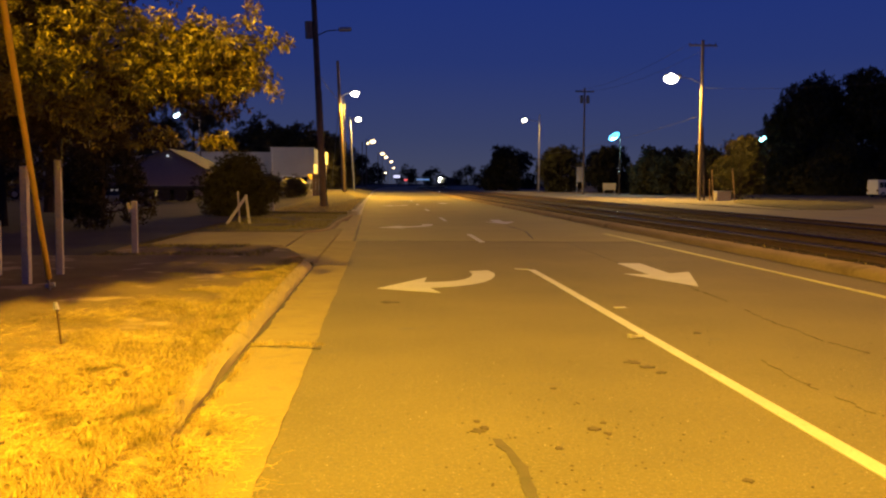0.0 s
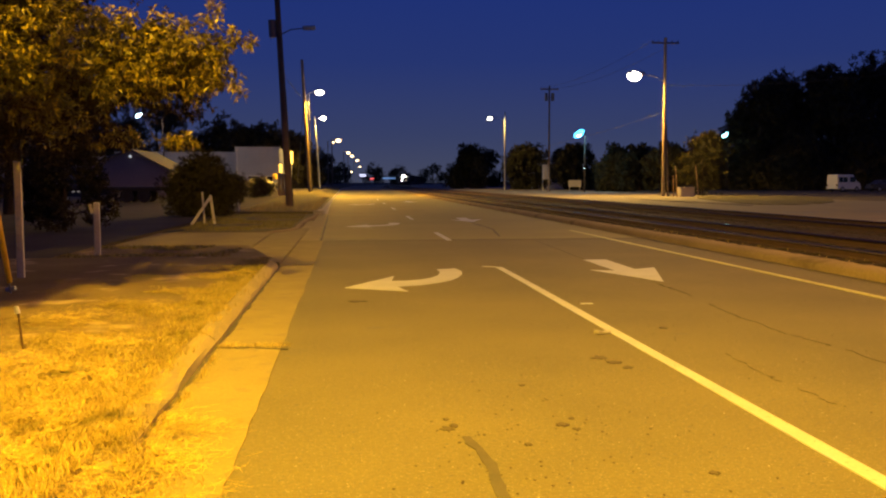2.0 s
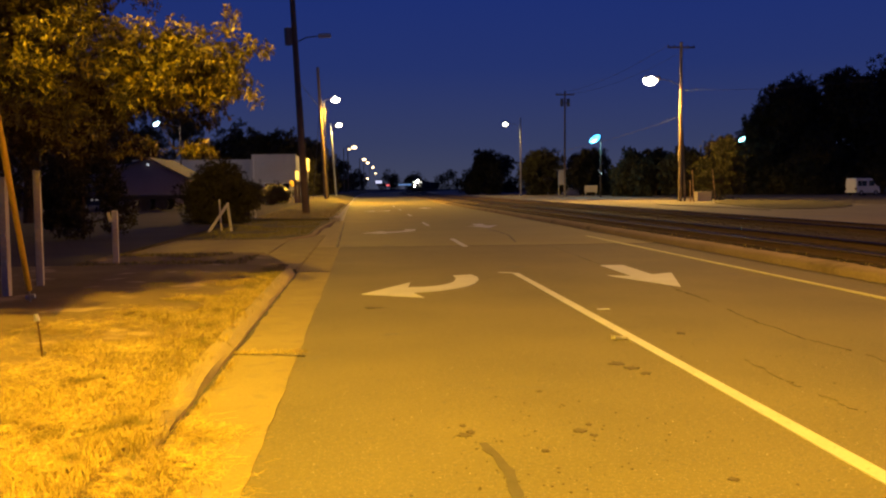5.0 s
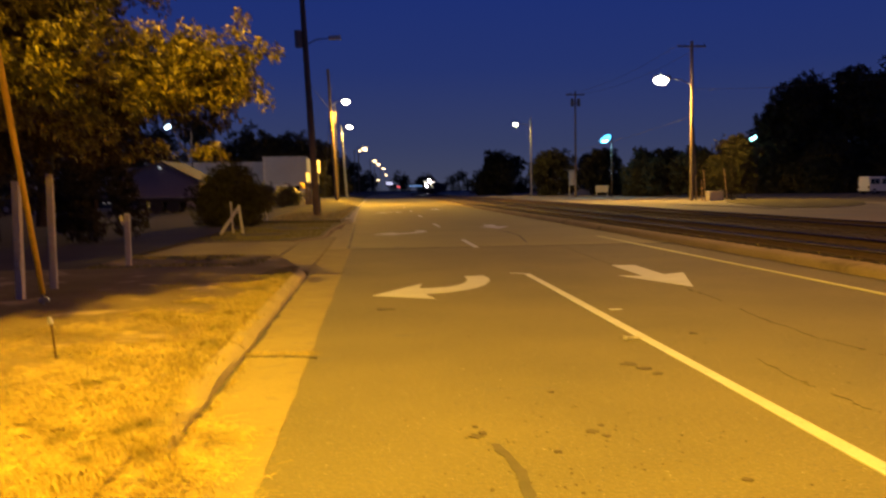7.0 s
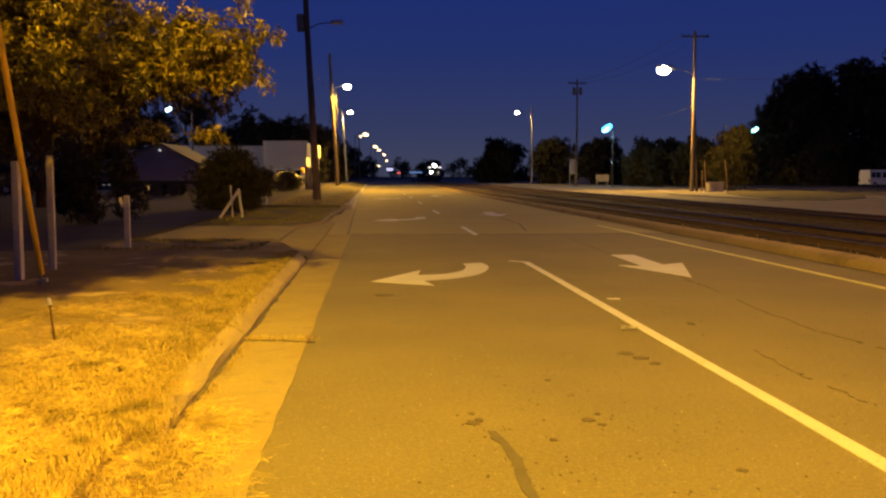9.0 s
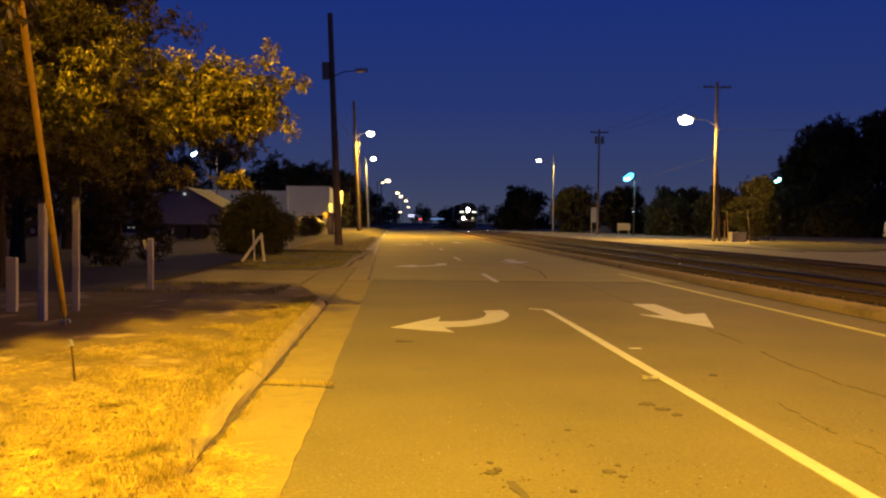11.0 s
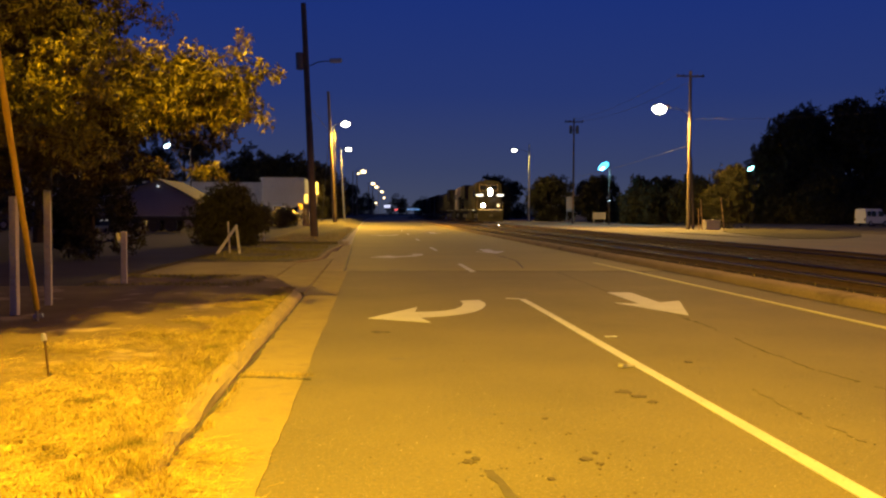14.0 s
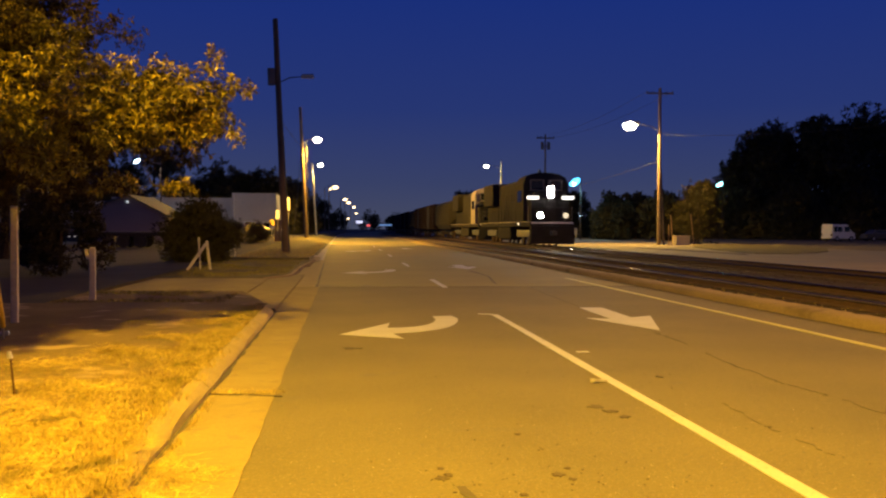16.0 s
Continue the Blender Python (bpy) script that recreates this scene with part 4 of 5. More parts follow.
            for root_at, off, way in knots:
                knot = root_at + off
                if not (clear_of_lamp(knot) and clear_of_lamp(knot + way * reach)):
                    continue
                if group in (low, high):
                    tube([root_at - base, root_at + off * 0.6 + way * 0.05 - base, knot - base], [0.008, 0.006, 0.004], 3, twig_mesh)
                for _ in range(random.randint(twigs // 2, twigs + 3)):
                    out = (off.normalized() * 0.5 + way * random.uniform(0.2, 0.9) + Vector((random.gauss(0, 0.65), random.gauss(0, 0.65), random.gauss(0.08, 0.5)))).normalized()
                    length = reach * random.uniform(0.45, 1.25) * (0.5 + 0.5 * tight)
                    bow = Vector((0, 0, random.uniform(-0.3 * tight, 0.12))) * length
                    if not clear_of_lamp(knot + out * length * 0.9):
                        continue
                    spray(verts, faces, [knot + out * length * u + bow * u * u for u in (0, 0.35, 0.7, 1.0)], leaf, base)
        if group in (low, high):
            tagged(part("brushwood", twig_mesh, BARK, root), kind="stuff")
        else:
            twig_mesh.free()
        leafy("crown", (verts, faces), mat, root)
    return root


overhanging_tree()


def clump_tree(name, x, y, height, radius, label, mat=LEAF_DARK, count=1400, leaf=0.45, trunk=0.25, squash=1.0, low=0.15, ground=0.1, lobe_count=11):
    """A tapered trunk with limbs and a crown of leaf sprays in uneven lobes."""
    root = thing(name, label, "bush" if "bush" in name else "tree", at=pose(x, y, ground))
    part("trunk", tube([(0, 0, -0.1), (0.05, 0, height * 0.3), (-0.05, 0.05, height * 0.55), (0, 0, height * 0.8)], [trunk, trunk * 0.8, trunk * 0.5, trunk * 0.15], 8), BARK, root)
    lobes = []
    for k in range(lobe_count):
        a, u = random.uniform(0, 6.28), low + (0.95 - low) * (k + random.random()) / lobe_count
        reach = radius * (0.65 * math.sin(math.pi * min(1, 0.18 + u * 0.8))) * random.uniform(0.5, 1.1)
        lobes.append((Vector((reach * math.cos(a), reach * math.sin(a) * 0.8, height * u * 0.9)), radius * random.uniform(0.28, 0.48)))
    for c, r in lobes[:5]:
        part("limb", tube([(0, 0, min(c.z * 0.6, height * 0.5)), c * 0.6 + Vector((0, 0, c.z * 0.15)), c], [trunk * 0.4, trunk * 0.25, trunk * 0.08], 5), BARK, root)
    tips = []
    for _ in range(count):
        c, r = random.choice(lobes)
        d = Vector((random.gauss(0, 1), random.gauss(0, 1), random.gauss(0, 1))).normalized() * r * random.random() ** 0.4
        p = c + Vector((d.x, d.y, d.z * squash))
        p.z = max(0.08, p.z)
        tips.append(p)
    leafy("crown", whorls(tips, leaf, 6), mat, root)
    return root


# Its leaves carry the shade in their colour too.
clump_tree("shade_tree", -7.3, 17.0, 9.0, 4.0, "tree behind the lit branches, with shade in its leaf colour", LEAF_SHADE, 3600, 0.15, 0.2, 1.0, 0.42, 0.13)
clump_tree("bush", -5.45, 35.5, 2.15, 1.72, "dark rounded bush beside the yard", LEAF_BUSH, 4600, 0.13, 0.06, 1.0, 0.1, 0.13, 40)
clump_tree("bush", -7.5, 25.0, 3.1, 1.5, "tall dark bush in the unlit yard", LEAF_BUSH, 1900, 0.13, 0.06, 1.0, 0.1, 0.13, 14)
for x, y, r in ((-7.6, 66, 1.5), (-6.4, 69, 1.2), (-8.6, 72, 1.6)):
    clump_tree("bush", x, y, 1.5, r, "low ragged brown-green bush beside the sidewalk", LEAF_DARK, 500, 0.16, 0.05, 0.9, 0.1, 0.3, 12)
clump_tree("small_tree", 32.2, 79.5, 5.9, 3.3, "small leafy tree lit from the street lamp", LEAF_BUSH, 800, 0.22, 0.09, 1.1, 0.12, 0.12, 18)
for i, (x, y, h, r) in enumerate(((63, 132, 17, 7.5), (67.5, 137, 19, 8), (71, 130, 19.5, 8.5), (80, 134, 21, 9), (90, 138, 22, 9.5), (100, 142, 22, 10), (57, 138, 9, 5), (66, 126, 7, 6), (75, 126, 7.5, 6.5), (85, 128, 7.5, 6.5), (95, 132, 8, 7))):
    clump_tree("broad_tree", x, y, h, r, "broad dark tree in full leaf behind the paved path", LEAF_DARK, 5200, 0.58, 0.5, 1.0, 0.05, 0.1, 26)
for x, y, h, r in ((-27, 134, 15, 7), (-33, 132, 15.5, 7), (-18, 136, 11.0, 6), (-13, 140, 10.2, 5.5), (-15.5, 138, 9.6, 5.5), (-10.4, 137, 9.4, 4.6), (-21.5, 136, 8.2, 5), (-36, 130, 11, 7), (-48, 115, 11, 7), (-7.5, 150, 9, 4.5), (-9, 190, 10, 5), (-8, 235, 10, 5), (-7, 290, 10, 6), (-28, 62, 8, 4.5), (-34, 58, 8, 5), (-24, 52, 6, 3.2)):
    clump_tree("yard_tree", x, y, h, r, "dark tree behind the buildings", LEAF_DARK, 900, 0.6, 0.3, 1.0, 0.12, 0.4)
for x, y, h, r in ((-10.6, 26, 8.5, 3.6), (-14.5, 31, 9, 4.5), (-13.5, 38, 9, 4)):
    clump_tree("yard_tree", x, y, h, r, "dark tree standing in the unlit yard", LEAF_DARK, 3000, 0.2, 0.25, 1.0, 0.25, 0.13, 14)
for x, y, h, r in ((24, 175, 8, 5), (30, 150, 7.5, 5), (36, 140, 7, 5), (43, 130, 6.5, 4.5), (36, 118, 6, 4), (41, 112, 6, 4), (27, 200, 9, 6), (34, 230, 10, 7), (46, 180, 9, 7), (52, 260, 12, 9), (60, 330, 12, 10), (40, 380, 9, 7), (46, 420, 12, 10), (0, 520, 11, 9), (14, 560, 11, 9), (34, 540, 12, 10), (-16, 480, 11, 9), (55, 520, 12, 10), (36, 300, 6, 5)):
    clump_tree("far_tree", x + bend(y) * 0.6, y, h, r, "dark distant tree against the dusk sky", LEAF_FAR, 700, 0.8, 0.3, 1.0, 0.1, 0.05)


# ---- posts and small things on the verge ----
def timber_post(x, y, h, w, label, lean=(0, 0), cap=False):
    root = thing("post", label, "post", "posts along the yard", at=pose(x, y, 0.13, lean[0], lean[1], random.uniform(-15, 15)))
    bm = box(-w / 2, w / 2, -w / 2, w / 2, -0.3, h, 0.012)
    for v in bm.verts:
        if v.co.z > h * 0.9:
            v.co.z += random.uniform(-0.02, 0.01)
    part("shaft", bm, POST_PAINT, root)
    for z in (h * 0.5, h * 0.28) if h > 1 else ():
        part("staple", box(-0.03, 0.03, -w / 2 - 0.012, -w / 2, z, z + 0.05), GALV, root)
    return root


timber_post(-4.28, 11.25, 1.45, 0.088, "tall flaking white timber post in the shade")
p2 = timber_post(-4.30, 12.45, 1.55, 0.088, "tall flaking white timber post with a thin rod on it")
part("rod", rod((0.05, 0, 1.45), (0.05, 0, 1.84), 0.010, 0.008, 6), DARK_METAL, p2)
p3 = timber_post(-4.36, 16.4, 0.92, 0.10, "short white timber post with a torn strip on top")
part("strip", box(0.06, 0.11, -0.05, -0.03, 0.72, 0.90, m=pose(0, 0, 0, 0, -12, 0)), POST_PAINT, p3, "torn pale strip")
timber_post(-5.08, 12.3, 0.74, 0.13, "short grey timber post at the yard's edge")

guy = thing("guy_wire", "yellow plastic guard on a steel guy wire anchored in the verge", "guy wire", at=pose(-3.79, 10.65, 0.15))
g_dir = Vector((0.13, -1.05, 1.89)).normalized()
part("anchor_rod", rod((0, 0, -0.12), g_dir * 0.25, 0.012, 0.012, 8), GALV, guy)
part("clamp", rod(g_dir * 0.05 + Vector((-0.05, 0, 0)), g_dir * 0.05 + Vector((0.05, 0, 0.02)), 0.028, 0.028, 8), GALV, guy, "pale metal clamp")
part("guard", rod(g_dir * 0.16, g_dir * 6.0, 0.032, 0.036, 12), GUY_YELLOW, guy)
part("wire", rod(g_dir * 6.0, g_dir * 9.5, 0.006, 0.006, 6), WIRE, guy)

stake = thing("stake", "thin rusty iron stake with a pale cap in the grass", "stake", at=pose(-2.45, 7.05, 0.13))
part("shaft", rod((0.02, 0, -0.1), (-0.02, 0, 0.32), 0.008, 0.009, 7), RAIL_RUST, stake)
part("cap", rod((-0.02, 0, 0.29), (-0.03, 0, 0.345), 0.024, 0.016, 8), GALV, stake, "pale bent cap")

aframe = thing("broken_barrier", "broken white wooden barrier leaning together", "barrier", at=pose(-4.66, 29.6, 0.10))
part("brace", box(-0.045, 0.045, -0.025, 0.025, -0.05, 0.98, 0.008, m=pose(-0.22, -0.25, 0, -14, 33, 0)), POST_PAINT, aframe)
part("upright", box(-0.04, 0.04, -0.035, 0.035, -0.05, 0.90, 0.008, m=pose(0.42, 0.08, 0, 0, -7, 0)), POST_PAINT, aframe)
part("stub", box(-0.028, 0.028, -0.025, 0.025, -0.05, 1.0, 0.008, m=pose(0.06, 0.4, 0, 0, -3, 0)), POST_PAINT, aframe)
stub = thing("marker_post", "thin pale marker post in front of the bush", "post", at=pose(-4.72, 40.5, 0.12))
part("shaft", rod((0, 0, -0.2), (0, 0, 0.62), 0.035, 0.03, 8), POST_PAINT, stub)

debris = thing("road_litter", "flattened pale scrap of litter beside the lane line", "litter", at=pose(2.33, 8.05, 0.006, 0, 0, 20))
part("scrap", box(-0.075, 0.075, -0.03, 0.03, 0, 0.02, 0.006), POST_PAINT, debris)
part("flap", box(-0.07, -0.02, -0.03, 0.045, 0.015, 0.024, m=pose(0, 0, 0, 0, 10, 8)), POST_PAINT, debris)
scrap = thing("paint_scrap", "small worn scrap of white paint tape", "litter", at=pose(2.72, 10.05, 0.004, 0, 0, 5))
part("strip", box(-0.07, 0.07, -0.04, 0.04, 0, 0.008, 0.002), ROAD_PAINT, scrap)


# ---- poles and lamps ----
def luminaire(parent, x, y, z, dx, dy, lens, size=1.0):
    """A cobra-head lamp pointing along (dx, dy), with a drop lens."""
    m = Matrix.Translation((x, y, z)) @ pose(0, 0, 0, 0, 0, math.degrees(math.atan2(dy, dx)))
    bm = box(-0.45 * size, 0.40 * size, -0.18 * size, 0.18 * size, 0.0, 0.20 * size, 0.07 * size, m=m)
    head = part("lamp_head", bm, GALV, parent, "grey cobra-head lamp housing")
    bm = bmesh.new()
    bmesh.ops.create_uvsphere(bm, u_segments=16, v_segments=10, radius=1, matrix=m @ Matrix.Translation((0.08 * size, 0, -0.02 * size)) @ Matrix.Diagonal((0.36 * size, 0.24 * size, 0.24 * size, 1)))
    part("lens", bm, lens, head, "bright glowing lamp lens", smooth=True)


def lamp_pole(x, y, top, lamp_z, reach, lens, label, lean=0.0, base=0.1, wood=POLE_WOOD, r=0.15, crossarm=True, size=1.0, dirx=1):
    root = thing("street_lamp", label, "street lamp", "street lamps", at=pose(x, y, base, 0, lean, 0))
    part("pole", rod((0, 0, -0.3), (0, 0, top - base), r, r * 0.7, 12), wood, root, smooth=False)
    arm_z = lamp_z - base
    part("arm", tube([(0, 0, arm_z - 0.5), (dirx * reach * 0.35, 0, arm_z - 0.05), (dirx * (reach - 0.3), 0, arm_z + 0.12)], [0.03, 0.03, 0.028], 8), GALV, root)
    luminaire(root, dirx * reach, 0, arm_z, dirx, 0, lens, size)
    if crossarm:
        part("crossarm", box(-1.2, 1.2, -0.06, 0.06, top - base - 0.5, top - base - 0.38, 0.01), wood, root)
        for u in (-1.1, -0.6, 0.6, 1.1):
            part("insulator", rod((u, 0, top - base - 0.38), (u, 0, top - base - 0.22), 0.045, 0.03, 8), DARK_METAL, root)
    return root


lamp_pole(-3.58, 90, 13.3, 10.1, 1.45, LENS_SODIUM, "tall leaning timber pole with a burning sodium street lamp", lean=-2.8, base=0.45, r=0.19, crossarm=False)
lamp(-2.62, 89.9, 9.6, 27000, SODIUM, spread=168, aim=(0.2, -0.2, -1))
lamp_pole(-3.59, 124, 10.3, 10.0, 1.05, LENS_PALE, "slender leaning pole with a pale yellow street lamp", lean=-3.6, base=0.45, r=0.15, wood=GALV, crossarm=False)
lamp(-3.15, 123.9, 9.5, 9000, PALE, spread=168, aim=(0.2, -0.1, -1))
for x, y in ((-2.95, 190), (-0.75, 268), (0.5, 303), (2.95, 366), (6.1, 515)):
    lamp_pole(x, y, 10.4, 10.1, 1.2, LENS_FAR, "distant street lamp burning orange", base=0.4, r=0.13, crossarm=False, size=1.6)
lamp_pole(-4.0, 200, 10.4, 10.1, 1.1, LENS_FAR, "small distant street lamp burning orange", base=0.4, r=0.11, crossarm=False, size=0.8)
lamp_pole(1.1, 420, 6.6, 6.2, 1.1, LENS_FAR, "low distant lamp burning orange", base=0.4, r=0.11, crossarm=False, size=1.5)
lamp_pole(27.1, 75.6, 13.6, 10.4, 2.55, LENS_SODIUM, "timber utility pole with a dazzling sodium lamp on a long arm", base=0.12, r=0.17, dirx=-1, size=1.6)
lamp(24.5, 75.5, 9.9, 17000, (1.0, 0.58, 0.10))
lamp_pole(24.6, 140, 12.2, 11.3, 2.3, LENS_PALE, "grey pole with a pale street lamp beside the tracks", base=0.1, r=0.14, dirx=-1, crossarm=False, wood=GALV)
lamp(22.4, 139.9, 10.8, 4000, PALE)

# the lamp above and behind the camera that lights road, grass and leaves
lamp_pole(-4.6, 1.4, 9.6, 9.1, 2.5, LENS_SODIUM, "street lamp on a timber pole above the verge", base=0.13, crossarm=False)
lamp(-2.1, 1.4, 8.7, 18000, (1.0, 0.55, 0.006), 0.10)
# unseen fill lamp added to the row beyond the tracks, abreast of the camera
lamp_pole(25.6, 10.5, 12.2, 10.4, 2.3, LENS_SODIUM, "added unseen timber pole with a sodium fill lamp beyond the tracks", base=0.12, r=0.16, dirx=-1, crossarm=False)
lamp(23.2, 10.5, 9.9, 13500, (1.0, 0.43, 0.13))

back_pole = thing("utility_pole", "dark timber utility pole with a crossarm beyond the tracks", "utility pole", at=pose(26.65, 118, 0.1))
part("pole", rod((0, 0, -0.4), (0, 0, 13.9), 0.15, 0.10, 12), DARK_POLE, back_pole)
part("crossarm", box(-1.2, 1.2, -0.07, 0.07, 13.35, 13.5, 0.01), DARK_POLE, back_pole)
for u in (-1.1, -0.6, 0.6, 1.1):
    part("insulator", rod((u, 0, 13.5), (u, 0, 13.66), 0.045, 0.03, 8), DARK_METAL, back_pole)
for u in (-0.42, 0.42):
    part("transformer", rod((u, -0.1, 11.9), (u, -0.1, 12.9), 0.20, 0.20, 14), OLD_CAN, back_pole, "dark transformer can")
part("bracket", box(-0.3, 0.3, -0.12, 0.05, 12.3, 12.4), DARK_METAL, back_pole)

old_pole = thing("utility_pole", "dark leaning timber utility pole with a transformer can", "utility pole", at=pose(-2.95, 47.5, 0.15, 0, -2.6, 0))
part("pole", rod((0, 0, -0.4), (0, 0, 12.05), 0.19, 0.13, 12), DARK_POLE, old_pole)
part("transformer", rod((-0.32, -0.1, 8.65), (-0.32, -0.1, 9.5), 0.19, 0.19, 14), OLD_CAN, old_pole, "dark transformer can")
part("bracket", box(-0.35, 0.1, -0.05, 0.05, 8.95, 9.05), DARK_METAL, old_pole)
part("arm", tube([(0, 0, 8.75), (0.6, 0, 9.02), (1.4, 0, 9.07)], [0.03, 0.03, 0.025], 6), DARK_METAL, old_pole)
part("unlit_lamp_head", box(1.2, 1.85, -0.15, 0.15, 8.98, 9.18, 0.06), GALV, old_pole, "unlit cobra-head lamp")
part("conduit", rod((0.19, -0.05, 0), (0.15, -0.05, 6), 0.03, 0.03, 6), DARK_METAL, old_pole)

for x, y, z0, z1, w, mat, label in ((-5.7, 96, 3.3, 4.6, 0.32, WHITE_SHEET, "narrow white sign on a steel post beyond the pole"), (-6.75, 95, 2.4, 3.3, 0.32, WHITE_SHEET, "small white sign on a post near the sidewalk"), (-7.4, 96, 1.7, 2.3, 0.45, YELLOW_SHEET, "small yellow sign on a post near the sidewalk")):
    sign = thing("road_sign", label, "sign", "signs by the sidewalk", at=pose(x, y, 0.42))
    part("post", rod((0, 0, -0.3), (0, 0, z1 - 0.45), 0.035, 0.035, 8), GALV, sign)
    part("sign_face", box(-w / 2, w / 2, -0.07, -0.04, z0 - 0.42, z1 - 0.42, 0.01), mat, sign)

fence = thing("board_fence", "short brown board screen beside the sidewalk", "fence", at=pose(-5.1, 74, 0.4))
for k in range(3):
    part("board", box(-0.40 + k * 0.27, -0.16 + k * 0.27, -0.03, 0.03, -0.1, 1.7 + random.uniform(-0.03, 0.03), 0.008), BROWN_WOOD, fence)
part("rail", box(-0.40, 0.38, 0.03, 0.08, 0.3, 0.42), BROWN_WOOD, fence)
part("top_rail", box(-0.40, 0.38, 0.03, 0.08, 1.4, 1.52), BROWN_WOOD, fence)


def wire_run(p, q, sag, label="dark overhead wire strung between poles", r=0.012):
    p, q = Vector(p), Vector(q)
    pts = [p.lerp(q, u / 14) - Vector((0, 0, 4 * sag * (u / 14) * (1 - u / 14))) for u in range(15)]
    return tagged(part("overhead_wire", tube(pts, [r] * 15, 5), WIRE), label, "wire")


for dx in (-1.1, 1.1):
    wire_run((27.1 + dx, 75.6, 13.35), (26.65 + dx, 118, 13.66), 0.7)
wire_run((27.1, 75.6, 9.6), (45, 60, 9.9), 0.6, "pale service wire running off the pole")
wire_run((27.0, 75.6, 7.3), (20.5, 118, 5.2), 0.5, "slack service wire drooping from the pole")
brace = thing("pole_brace", "short timber push brace against the lamp pole", "brace", at=pose(27.6, 75.7, 0.12))
part("shaft", rod((0, 0, -0.3), (-0.33, -0.05, 6.2), 0.10, 0.08, 10), POLE_WOOD, brace)
wire_run((-4.05, 90, 9.6), (-4.9, 90.5, 0.5), 0.35, "slack cable hanging beside the lamp pole", 0.03)
wire_run((-4.05, 89.9, 9.4), (-5.6, 84, 11.2), 0.1, "short service wire rising from the lamp pole", 0.02)
wire_run((-3.62, 89.75, 9.9), (-3.36, 89.7, 0.5), 0.02, "pale conduit cable running down the lamp pole", 0.05)


def yard_lamp(x, y, z, lens, watts, label, size, arm=1.0):
    root = thing("yard_lamp", label, "lamp", at=pose(x, y, 0.1))
    part("pole", rod((arm, 0.2, -0.2), (arm, 0.2, z + 0.3), 0.09, 0.07, 10), TIE_WOOD, root)
    part("arm", tube([(arm, 0.2, z - 0.35), (arm * 0.4, 0.1, z - 0.12), (0, 0, z + 0.05)], [0.03, 0.03, 0.03], 8), GALV, root)
    bm = bmesh.new()
    bmesh.ops.create_uvsphere(bm, u_segments=14, v_segments=10, radius=size, matrix=Matrix.Translation((0, 0, z - 0.1)) @ pose(0, 0, 0, 0, -35, 0) @ Matrix.Diagonal((1.35, 0.8, 0.7, 1)))
    part("lens", bm, lens, root, "glowing blue-white lamp", smooth=True)
    if lens is LENS_BLUE:
        bm = bmesh.new()
        bmesh.ops.create_uvsphere(bm, u_segments=12, v_segments=8, radius=size * 0.28, matrix=Matrix.Translation((0, -size * 0.55, z - 0.1)) @ pose(0, 0, 0, 0, -35, 0) @ Matrix.Diagonal((1.7, 0.8, 0.8, 1)))
        part("bulb", bm, BULB_BLUE, root, "white-hot bulb in the lamp", smooth=True)
    part("hood", rod((0, 0, z + 0.02), (0, 0, z + 0.2), size * 0.9, size * 0.4, 12), GALV, root)
    if watts:
        lamp(x, y - size - 0.15, z - 0.2, watts, BLUISH if x < 0 else (0.25, 0.68, 1.0), spread=178)
    return root


yard_lamp(-21.5, 98, 8.41, LENS_PALEBLUE, 1900, "blue-white yard lamp on an arm behind the leaves", 0.27, 2.4)
yard_lamp(28.6, 110, 7.3, LENS_BLUE, 1500, "bright blue mercury lamp over the far yard", 0.55, 0.8)
yard_lamp(55.5, 129, 8.2, LENS_CYAN, 0, "small cyan yard lamp between the trees", 0.40, 0.6)

# ---- things beyond the tracks ----
cab = thing("utility_cabinet", "pale concrete utility box on the grass", "utility box", at=pose(28.35, 73.6, 0.14))
part("body", box(-0.6, 0.6, -0.45, 0.45, -0.05, 0.72, 0.05), CONCRETE, cab)
part("lid", box(-0.65, 0.65, -0.5, 0.5, 0.72, 0.80, 0.03), CONCRETE, cab)
for x, h, ln in ((27.6, 2.6, -4), (27.3, 1.8, -2), (29.45, 2.7, -6)):
    st = thing("leaning_stake", "thin pale stake leaning beside the utility box", "stake", "stakes by the box", at=pose(x, 73.6, 0.12, 0, ln, 0))
    part("shaft", rod((0, 0, -0.2), (0, 0, h), 0.05, 0.04, 7), BROWN_WOOD, st)


